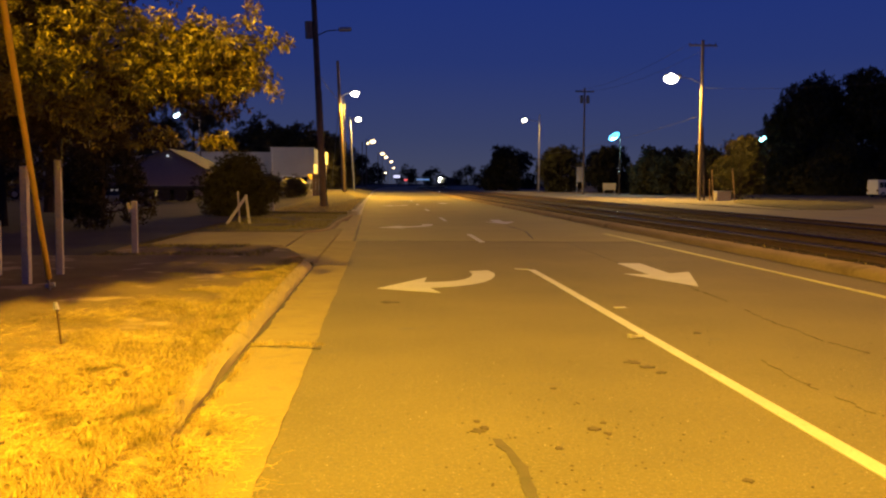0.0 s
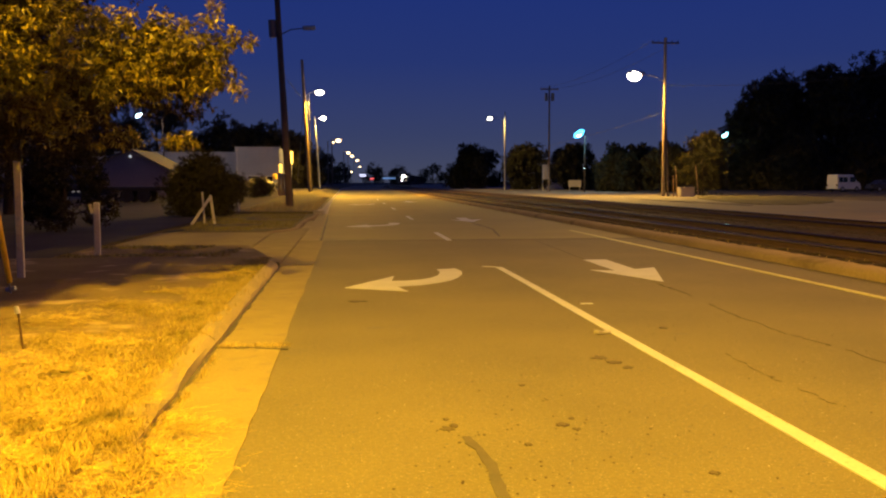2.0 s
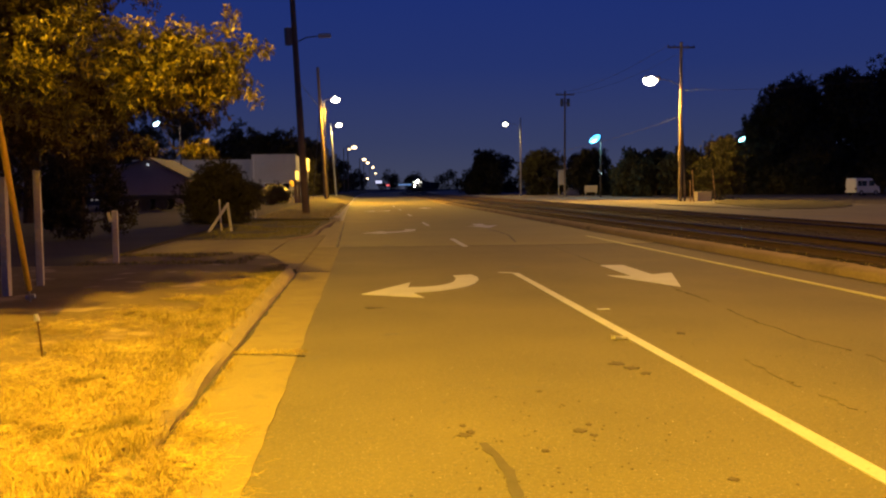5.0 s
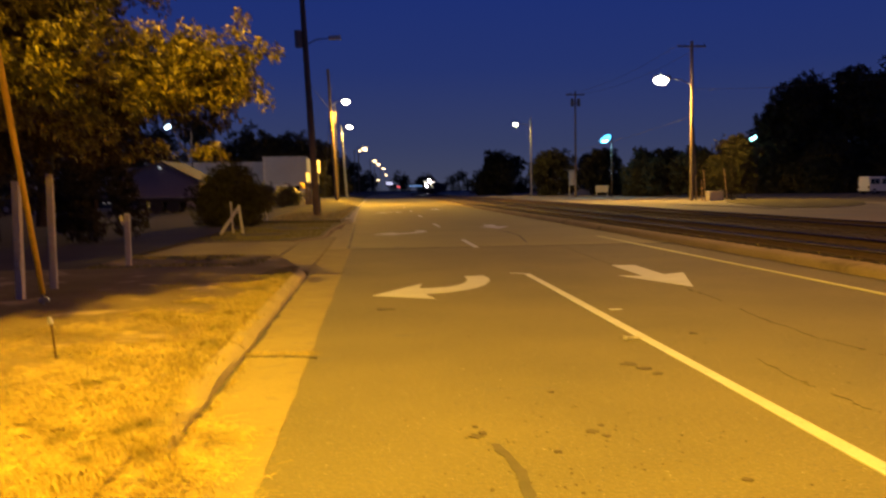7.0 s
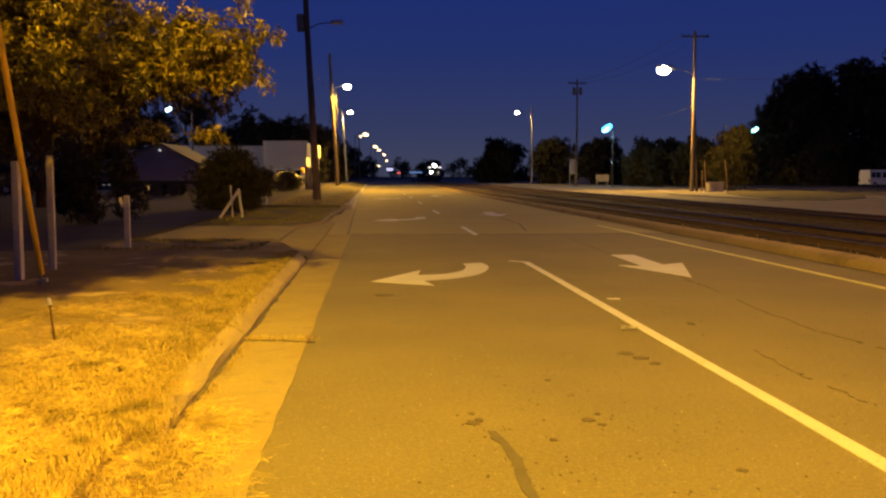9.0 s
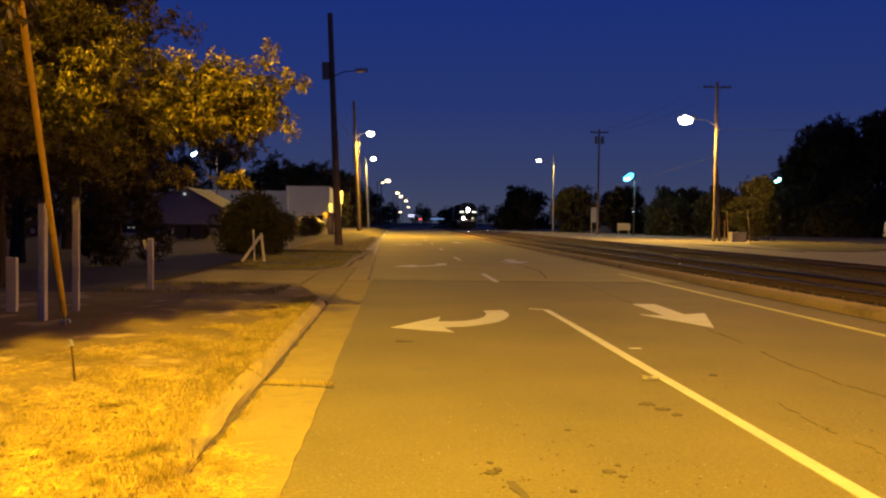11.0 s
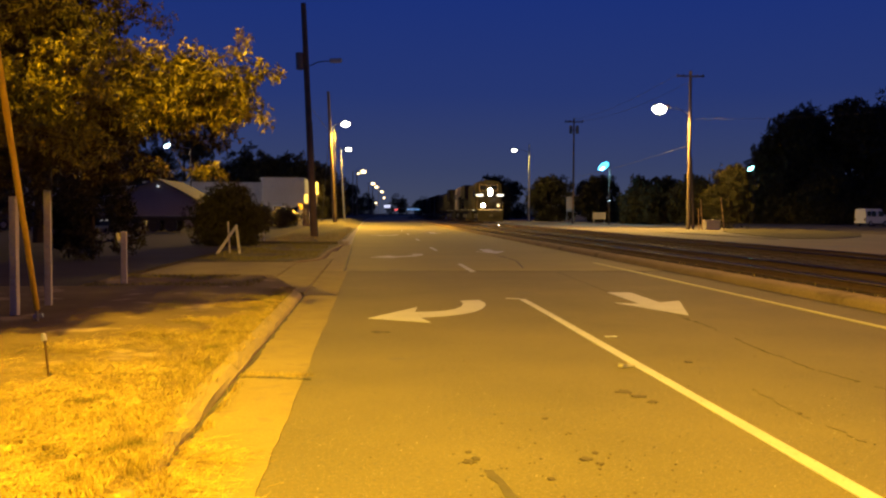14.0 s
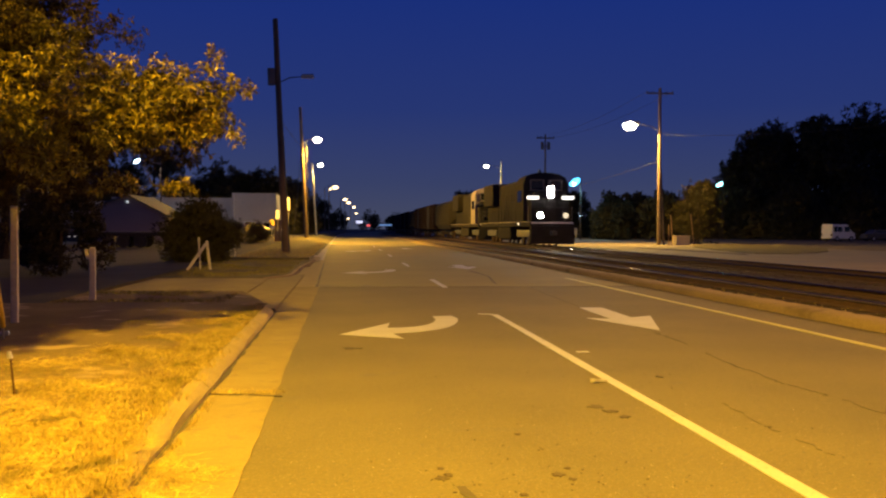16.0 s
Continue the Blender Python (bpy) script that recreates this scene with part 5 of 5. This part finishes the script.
def motor_car(name, x, y, turn, paint, label, length=4.5, width=1.8, height=1.45, van=False, base=0.1, tail=None):
    root = thing(name, label, "van" if van else "car", at=pose(x, y, base, 0, 0, turn))
    h = height
    if van:
        side = [(-length / 2, 0.35), (-length / 2 + 0.02, h * 0.95), (-length / 2 + 0.15, h), (length * 0.18, h), (length * 0.32, h * 0.60), (length * 0.46, h * 0.50), (length / 2, 0.5), (length / 2, 0.3)]
    else:
        side = [(-length / 2, 0.35), (-length / 2 + 0.05, h * 0.62), (-length * 0.36, h * 0.66), (-length * 0.22, h), (length * 0.12, h), (length * 0.27, h * 0.66), (length * 0.47, h * 0.56), (length / 2, 0.45), (length / 2, 0.28)]
    bm = bmesh.new()
    faces = []
    for s in (-1, 1):
        faces.append([bm.verts.new((u, s * width / 2 * (0.86 if z > h * 0.8 else 1), z)) for u, z in side])
    n = len(side)
    for k in range(n):
        bm.faces.new((faces[0][k], faces[0][(k + 1) % n], faces[1][(k + 1) % n], faces[1][k]))
    bm.faces.new(faces[0]), bm.faces.new(faces[1][::-1])
    bmesh.ops.recalc_face_normals(bm, faces=bm.faces[:])
    bmesh.ops.bevel(bm, geom=bm.edges[:], offset=0.05, segments=2, affect="EDGES")
    part("body", bm, paint, root)
    for s in (-1, 1):
        if van:
            for u0, u1 in ((-length * 0.43, -length * 0.30), (-length * 0.25, -length * 0.09), (0.03 * length, 0.24 * length)):
                part("side_window", box(u0, u1, s * width * 0.48 - 0.06, s * width * 0.48 + 0.06, h * 0.56, h * 0.86, 0.03), GLASS, root)
        else:
            part("side_window", box(-length * 0.2, length * 0.12, s * width * 0.46 - 0.03, s * width * 0.46 + 0.03, h * 0.68, h * 0.93), GLASS, root)
        for u in (-length * 0.3, length * 0.31):
            wheel = part("wheel", rod((u, s * (width / 2 - 0.2), 0.33), (u, s * (width / 2 + 0.01), 0.33), 0.33, 0.33, 16), RUBBER, root)
            part("rim", rod((u, s * (width / 2), 0.33), (u, s * (width / 2 + 0.025), 0.33), 0.19, 0.17, 12), GALV, wheel)
        part("tail_light", box(-length / 2 - 0.02, -length / 2 + 0.05, s * width * 0.42 - 0.1, s * width * 0.42 + 0.1, 0.65, 0.95), tail or TIE_WOOD, root)
        part("headlight_unlit", box(length / 2 - 0.05, length / 2 + 0.02, s * width * 0.38 - 0.12, s * width * 0.38 + 0.12, 0.55, 0.7), GLASS, root)
    return root


motor_car("van", 60.7, 105.5, 18, CAR_WHITE, "white van parked under the dark trees", 3.9, 1.8, 2.1, True)
motor_car("parked_car", 66.5, 106, 0, CAR_DARK, "dark car parked beside the white van")
for x, y, turn, marks in ((-16.8, 60, 8, ((-1.6, 0.62), (-1.3, 0.62), (-0.4, 0.62), (-0.1, 0.62), (0.2, 0.34), (0.9, 0.34))), (-22.0, 60.5, 4, ((1.0, 0.42), (1.35, 0.42), (1.7, 0.42)))):
    yard_car = motor_car("parked_car", x, y, turn, CAR_DARK, "dark car parked in the unlit yard with small glowing glints", base=0.2)
    # small self-lit patches imitate the glints
    for u, z in marks:
        part("glowing_glint", box(u - 0.07, u + 0.07, -0.96, -0.90, z, z + 0.06, 0.01), GLINT_GLOW, yard_car, "small pale patch glowing like a reflector glint")
red_sign = thing("store_sign", "small distant red lit sign beside the road", "sign", at=pose(12.4, 447, 0.1))
part("post", rod((0, 0.3, -0.5), (0, 0.3, 3.0), 0.12, 0.12, 8), GALV, red_sign)
part("sign_face", box(-0.8, 0.8, -0.1, 0.2, 2.6, 3.3, 0.05), TAIL_RED, red_sign, "glowing red face")

motor_car("parked_car", -9.6, 103, 12, CAR_DARK, "dark car parked in front of the white building", base=0.45)
thin = thing("thin_pole", "thin steel pole rising behind the bush", "pole", at=pose(-10.6, 90, 0.4))
part("shaft", rod((0, 0, -0.3), (0, 0, 4.3), 0.06, 0.05, 8), GALV, thin)
part("cap", rod((0, 0, 4.3), (0, 0, 4.38), 0.08, 0.06, 8), GALV, thin)
trailer = thing("flatbed_trailer", "dark flatbed trailer standing in the yard", "trailer", at=pose(-13.4, 57, 0.2))
part("deck", box(-3.2, 3.2, -1.1, 1.1, 0.75, 0.95, 0.02), DARK_METAL, trailer)
part("side_rail", box(-3.2, 3.2, -1.14, -1.10, 0.70, 0.86), LOCO_GREY, trailer)
for u in (0.3, 1.3):
    for s in (-1, 1):
        w = part("wheel", rod((u, s * 0.85, 0.4), (u, s * 1.08, 0.4), 0.4, 0.4, 16), RUBBER, trailer)
        part("rim", rod((u, s * 1.08, 0.4), (u, s * 1.10, 0.4), 0.2, 0.18, 12), LOCO_GREY, w)
part("support_leg", box(-2.6, -2.45, -0.1, 0.1, -0.08, 0.75), DARK_METAL, trailer)

# ---- buildings ----
def block(name, x0, x1, y0, y1, h, wall, label, base=0.3, windows=(), parapet=0.35):
    root = thing(name, label, "building", at=pose((x0 + x1) / 2, y0, base))
    w, d, t = (x1 - x0) / 2, y1 - y0, 0.25
    front = bmesh.new()
    cuts = sorted(windows)
    edges = [-w] + [e for a, b, _, _ in cuts for e in (a, b)] + [w]
    for k in range(0, len(edges), 2):
        box(edges[k], edges[k + 1], 0, t, -0.4, h, bm=front)
    for a, b, z0, z1 in cuts:
        if z0 > 0:
            box(a, b, 0, t, -0.4, z0, bm=front)
        box(a, b, 0, t, z1, h, bm=front)
        win = part("window", box(a + 0.05, b - 0.05, 0.12, 0.15, z0 + 0.05, z1 - 0.05), GLASS, root)
        fr = bmesh.new()
        for p in ((a, a + 0.06, z0, z1), (b - 0.06, b, z0, z1), (a + 0.06, b - 0.06, z0, z0 + 0.06), (a + 0.06, b - 0.06, z1 - 0.06, z1)):
            box(p[0], p[1], 0.06, 0.18, p[2], p[3], bm=fr)
        part("window_frame", fr, WHITE_SHEET, win)
    part("front_wall", front, wall, root)
    part("side_wall", box(-w, -w + t, t, d, -0.4, h), wall, root)
    part("side_wall", box(w - t, w, t, d, -0.4, h), wall, root)
    part("rear_wall", box(-w + t, w - t, d - t, d, -0.4, h), wall, root)
    part("roof", box(-w + t, w - t, t, d - t, h - parapet - 0.2, h - parapet), ROOF, root)
    part("coping", box(-w - 0.05, w + 0.05, -0.05, t + 0.04, h, h + 0.1, 0.02), wall, root)
    return root


block("white_building", -13.4, -8.1, 112, 124, 5.3, WHITE_WALL, "white flat-roofed block building beside the road", windows=((-1.2, 0.2, 1.1, 1.9), (1.0, 1.9, 1.1, 1.9)))
block("long_building", -28, -13.6, 114, 126, 4.75, WHITE_WALL, "long low white building behind the yard")
shed = block("dim_building", 34, 46, 172, 184, 4.9, GREY_SIDING, "dim grey building under a blue yard lamp", 0.1, windows=((-3.5, -2.2, 1.0, 2.3), (-0.5, 0.8, 1.0, 2.3), (2.2, 3.4, 1.0, 2.3)))
part("wall_light", rod((5.85, -0.25, 3.9), (5.85, 0.0, 3.9), 0.14, 0.18, 10), LENS_PALEBLUE, shed, "small white wall light")
block("far_store", -46, -30, 120, 130, 4.5, GREY_SIDING, "dim far building behind the yard", 0.2)

house = thing("gabled_house", "grey gabled shed in the dark yard", "house", at=pose(-16.2, 70, 0.3))
bm = bmesh.new()
gable = [(-3.0, -0.4), (3.0, -0.4), (3.0, 2.0), (0.2, 3.5), (-3.0, 2.4)]
a = [bm.verts.new((x, 0, z)) for x, z in gable]
b = [bm.verts.new((x, 9, z)) for x, z in gable]
bm.faces.new(a), bm.faces.new(b[::-1])
for k in range(5):
    bm.faces.new((a[k], a[(k + 1) % 5], b[(k + 1) % 5], b[k]))
bmesh.ops.recalc_face_normals(bm, faces=bm.faces[:])
part("wall", bm, HOUSE_WALL, house)
part("roof", box(0, 3.5, -0.3, 9.3, 0, 0.10, m=pose(0.15, 0, 3.52, 0, 28.2, 0)), ROOF, house)
part("roof", box(-3.6, 0, -0.3, 9.3, 0, 0.10, m=pose(0.25, 0, 3.52, 0, -19.0, 0)), ROOF, house)
part("gable_lamp", rod((0.2, -0.35, 3.05), (0.3, -0.5, 3.0), 0.10, 0.07, 8), LENS_GABLE, house, "small bright gable light")

glow_sign = thing("store_sign", "distant lit store sign beside the road", "sign", at=pose(7.9, 445, 0.1))
part("post", rod((0, 0.3, -0.5), (0, 0.3, 4.0), 0.12, 0.12, 8), GALV, glow_sign)
part("cabinet", box(-1.6, 1.6, 0, 0.5, 3.8, 5.4, 0.05), DARK_METAL, glow_sign)
part("sign_face", box(-1.5, 1.5, -0.05, 0.0, 4.0, 5.2), SIGN_GLOW, glow_sign, "glowing white sign face")
blue_sign = thing("store_sign", "distant dim blue lit canopy", "sign", at=pose(18.6, 400, 0.5))
part("post", rod((0, 0.3, -0.5), (0, 0.3, 2.4), 0.15, 0.15, 8), GALV, blue_sign)
part("sign_face", box(-2.8, 2.8, -0.3, 0.3, 2.3, 2.9, 0.05), SIGN_BLUE, blue_sign, "glowing blue face")
for x, y, z, w, h in ((27.6, 108, 0.1, 1.6, 1.5), (26.4, 119, 0.1, 0.9, 3.6)):
    b = thing("notice_board", "pale board on posts in front of the dim building", "sign", at=pose(x, y, z))
    for s in (-1, 1):
        part("post", rod((s * w * 0.4, 0, -0.2), (s * w * 0.4, 0, h), 0.05, 0.05, 8), GALV, b)
    part("board", box(-w / 2, w / 2, -0.08, -0.05, h * 0.45, h, 0.01), GREY_SIDING, b, "pale board face")
lit = thing("lit_kiosk", "far lit kiosk glimpsed across the yard", "kiosk", at=pose(-27.5, 66, 0.2))
part("body", box(-0.9, 0.9, 0, 1.6, -0.2, 2.0, 0.05), DARK_METAL, lit)
part("window", box(-0.45, 0.45, -0.03, 0.0, 1.0, 1.4), LENS_CYAN, lit, "pale green lit window")


# ---- the train ----
def locomotive(at, lit):
    """Origin at rail level under the front coupler; the body runs back along +y."""
    label = "dark road locomotive with blazing headlight and ditch lights" if lit else "dark trailing locomotive with a pale cab panel"
    root = thing("locomotive", label, "locomotive", "train", at=at)
    part("deck", box(-1.52, 1.52, 0.5, 21.6, 1.30, 1.62, 0.03), LOCO_BLACK, root)
    for s in (-1, 1):
        part("sill_stripe", box(s * 1.535 - 0.012, s * 1.535 + 0.012, 0.6, 21.5, 1.585, 1.625), LOCO_TAN, root, "pale sill stripe along the deck")
    # White strip stands in for light reflected off the front sill.
    part("front_sill", box(-1.4, 1.4, 0.485, 0.498, 1.50, 1.58), WHITE_SHEET, root, "front sill paled for a reflection")
    part("pilot", box(-1.45, 1.45, 0.35, 0.75, 0.16, 1.35, 0.05), LOCO_BLACK, root)
    part("coupler", box(-0.18, 0.18, -0.15, 0.5, 0.72, 1.02, 0.05), DARK_METAL, root)
    part("rear_coupler", box(-0.18, 0.18, 21.5, 22.2, 0.72, 1.02, 0.05), DARK_METAL, root)
    nose = bmesh.new()
    sect = [(-1.35, 1.62), (1.35, 1.62), (1.35, 3.3), (1.0, 3.65), (-1.0, 3.65), (-1.35, 3.3)]
    f, r = [], []
    for x, z in sect:
        f.append(nose.verts.new((x * 0.94, 1.0 + (0.25 if z > 3.2 else 0), z)))
        r.append(nose.verts.new((x, 2.6, z)))
    nose.faces.new(f), nose.faces.new(r[::-1])
    for k in range(6):
        nose.faces.new((f[k], f[(k + 1) % 6], r[(k + 1) % 6], r[k]))
    bmesh.ops.recalc_face_normals(nose, faces=nose.faces[:])
    part("nose", nose, LOCO_BLACK, root)
    part("nose_door", box(-0.35, 0.35, 0.97, 1.02, 1.66, 3.1, 0.02), LOCO_GREY, root)
    cabp = bmesh.new()
    sect = [(-1.55, 1.62), (1.55, 1.62), (1.55, 4.2), (1.38, 4.62), (0.95, 4.86), (0.4, 4.96), (-0.4, 4.96), (-0.95, 4.86), (-1.38, 4.62), (-1.55, 4.2)]
    f, r = [], []
    for x, z in sect:
        f.append(cabp.verts.new((x, 2.35 + max(0, z - 3.6) * 0.25, z)))
        r.append(cabp.verts.new((x, 5.0, z)))
    cabp.faces.new(f), cabp.faces.new(r[::-1])
    for k in range(10):
        cabp.faces.new((f[k], f[(k + 1) % 10], r[(k + 1) % 10], r[k]))
    bmesh.ops.recalc_face_normals(cabp, faces=cabp.faces[:])
    body = part("cab", cabp, LOCO_BLACK if lit else LOCO_TAN, root, "" if lit else "pale tan cab panel")
    for s in (-1, 1):
        part("windscreen", box(s * 0.62 - 0.42, s * 0.62 + 0.42, 2.36, 2.44, 3.78, 4.42, 0.03), GLASS, body)
        fr = bmesh.new()
        for x0, x1, z0, z1 in ((-0.47, -0.42, 3.73, 4.47), (0.42, 0.47, 3.73, 4.47), (-0.42, 0.42, 3.73, 3.78), (-0.42, 0.42, 4.42, 4.47)):
            box(s * 0.62 + x0, s * 0.62 + x1, 2.32, 2.42, z0, z1, bm=fr)
        part("window_frame", fr, LOCO_TAN, body)
        part("side_window", box(s * 1.55 - 0.02, s * 1.55 + 0.02, 3.0, 4.4, 2.95, 3.75, 0.02), GLASS, body)
    part("horn", rod((-0.3, 3.6, 5.0), (-0.3, 3.0, 5.08), 0.04, 0.10, 8), DARK_METAL, body)
    part("hood", box(-0.95, 0.95, 5.0, 15.6, 1.62, 4.62, 0.22), LOCO_BLACK, root)
    part("radiator", box(-1.45, 1.45, 15.6, 20.4, 3.0, 4.80, 0.12), LOCO_BLACK, root)
    part("rear_hood", box(-0.95, 0.95, 15.6, 21.0, 1.62, 3.0, 0.05), LOCO_BLACK, root)
    for k in range(9):
        part("hood_door", box(-0.99, -0.95, 5.3 + k * 1.1, 6.25 + k * 1.1, 1.8, 3.7, 0.015), LOCO_GREY, root)
    part("blower", box(-1.45, -0.95, 5.05, 8.0, 1.62, 3.2, 0.06), LOCO_GREY, root)
    for k in range(4):
        part("roof_fan", rod((0, 9.5 + k * 1.4, 4.60), (0, 9.5 + k * 1.4, 4.76), 0.55, 0.5, 14), DARK_METAL, root)
    part("exhaust", box(-0.3, 0.3, 8.0, 8.7, 4.58, 4.86, 0.04), DARK_METAL, root)
    part("fuel_tank", box(-1.35, 1.35, 8.2, 13.8, 0.35, 1.30, 0.15), LOCO_BLACK, root)
    for yc in (4.4, 17.6):
        truck = part("truck", box(-1.18, 1.18, yc - 2.3, yc + 2.3, 0.55, 1.05, 0.08), DARK_METAL, root)
        for u in (-1.85, 0, 1.85):
            for s in (-1, 1):
                part("wheel", rod((s * 0.66, yc + u, 0.52), (s * 0.80, yc + u, 0.52), 0.52, 0.52, 20), RAIL_RUST, truck)
    for s in (-1, 1):
        for k in range(14):
            y = 1.2 + k * 1.45
            if y > 2.2 and y < 5:
                continue
            part("stanchion", rod((s * 1.48, y, 1.6), (s * 1.48, y, 2.6), 0.018, 0.018, 6), LOCO_TAN if k == 0 else LOCO_GREY, root)
        part("handrail", rod((s * 1.48, 5.2, 2.6), (s * 1.48, 20.9, 2.6), 0.02, 0.02, 6), LOCO_GREY, root)
        part("step", box(s * 1.2 - 0.25, s * 1.2 + 0.25, 0.4, 1.0, 0.35, 0.42), LOCO_GREY, root)
        part("number_board", box(s * 1.18 - 0.38, s * 1.18 + 0.38, 0.98, 1.22, 3.10, 3.30, 0.03), NUMBER_GLOW if lit else GLASS, root, "lit number board" if lit else "")
        can = part("ditch_light", rod((s * 0.85, 0.30, 2.02), (s * 0.85, 0.6, 2.02), 0.26, 0.2, 16), DARK_METAL, root)
        part("hood", box(s * 0.85 - 0.28, s * 0.85 + 0.28, 0.10, 0.34, 2.27, 2.30), DARK_METAL, can)
        part("lens", rod((s * 0.85, 0.285, 2.02), (s * 0.85, 0.305, 2.02), 0.18, 0.18, 16), (DITCH if s < 0 else DITCH_DIM) if lit else GLASS, can, "dazzling ditch light" if lit else "")
        part("stand", box(s * 0.85 - 0.04, s * 0.85 + 0.04, 0.5, 0.6, 1.6, 2.0), DARK_METAL, root)
    can = part("headlight", box(-0.42, 0.42, 0.95, 1.35, 3.21, 3.93, 0.06), DARK_METAL, root)
    for s in (-1, 1):
        part("lens", rod((0, 0.935, 3.57 + s * 0.18), (0, 0.955, 3.57 + s * 0.18), 0.185, 0.185, 16), HEADLIGHT if lit else GLASS, can, "blazing headlight lens" if lit else "")
    part("step_light", box(-1.56, -1.50, 4.1, 4.3, 1.42, 1.54), NUMBER_GLOW if lit else GLASS, root)
    part("front_railing", rod((-1.4, 0.55, 2.55), (1.4, 0.55, 2.55), 0.02, 0.02, 6), LOCO_GREY, root)
    return root


def wagon(at, hopper):
    label = "dusty grey covered hopper wagon in the train" if hopper else "rusty brown boxcar in the train"
    root = thing("wagon", label, "freight wagon", "train", at=at)
    mat = HOPPER_GREY if hopper else BOX_BROWN
    if hopper:
        bm = bmesh.new()
        sect = [(-1.1, 1.1), (1.1, 1.1), (1.5, 1.7), (1.5, 4.0), (0.9, 4.45), (-0.9, 4.45), (-1.5, 4.0), (-1.5, 1.7)]
        f, r = [bm.verts.new((x, 0.9 + (1.2 if z < 1.5 else 0), z)) for x, z in sect], [bm.verts.new((x, 16.4 - (1.2 if z < 1.5 else 0), z)) for x, z in sect]
        bm.faces.new(f), bm.faces.new(r[::-1])
        for k in range(8):
            bm.faces.new((f[k], f[(k + 1) % 8], r[(k + 1) % 8], r[k]))
        bmesh.ops.recalc_face_normals(bm, faces=bm.faces[:])
        part("body", bm, mat, root)
        for k in range(14):
            part("rib", box(-1.56, -1.50, 1.2 + k * 1.1, 1.3 + k * 1.1, 1.6, 4.0), mat, root)
    else:
        part("body", box(-1.5, 1.5, 0.7, 16.6, 1.05, 4.45, 0.06), mat, root)
        for k in range(16):
            part("rib", box(-1.55, -1.50, 1.0 + k, 1.08 + k, 1.1, 4.4), mat, root)
        part("door", box(-1.58, -1.50, 7.2, 10.2, 1.15, 4.2, 0.01), HOPPER_GREY, root)
    part("roof_walk", box(-0.35, 0.35, 0.9, 16.4, 4.45, 4.52), GALV, root)
    part("sill", box(-0.4, 0.4, 0.0, 17.3, 0.75, 1.1), DARK_METAL, root)
    for yc in (2.9, 14.4):
        truck = part("truck", box(-1.1, 1.1, yc - 1.2, yc + 1.2, 0.45, 0.75, 0.05), DARK_METAL, root)
        for u in (-0.88, 0.88):
            for s in (-1, 1):
                part("wheel", rod((s * 0.66, yc + u, 0.45), (s * 0.80, yc + u, 0.45), 0.45, 0.45, 16), RAIL_RUST, truck)
    return root


SPEED, FRONT_AT_END = 22.3, 57.6


def train_pose(front_y):
    """A vehicle standing on the far track with its front at front_y."""
    return pose(TRACKS[1] + bend(front_y + 10) - 10 * math.tan(math.radians(heading(front_y + 10))), front_y, RAIL_TOP, 0, 0, -heading(front_y + 10))


TRAIN = [(locomotive(train_pose(FRONT_AT_END), True), 0.0), (locomotive(train_pose(FRONT_AT_END + 22.5), False), 22.5)]
back = 45.0
first_hopper, first_box = wagon(train_pose(FRONT_AT_END + back), True), wagon(train_pose(FRONT_AT_END + back + 17.4), False)
TRAIN += [(first_hopper, back), (first_box, back + 17.4)]
for k in range(2, 14):
    source = first_hopper if k % 3 == 0 else first_box
    TRAIN.append((copy_thing(source, train_pose(FRONT_AT_END + back + 17.4 * k)), back + 17.4 * k))


def motions():
    """The train rolls towards the camera along the far track."""
    for vehicle, behind in TRAIN:
        walk(vehicle, [(t, train_pose(FRONT_AT_END + behind + SPEED * (16.0 - t))) for t in range(0, 17)])


motions()
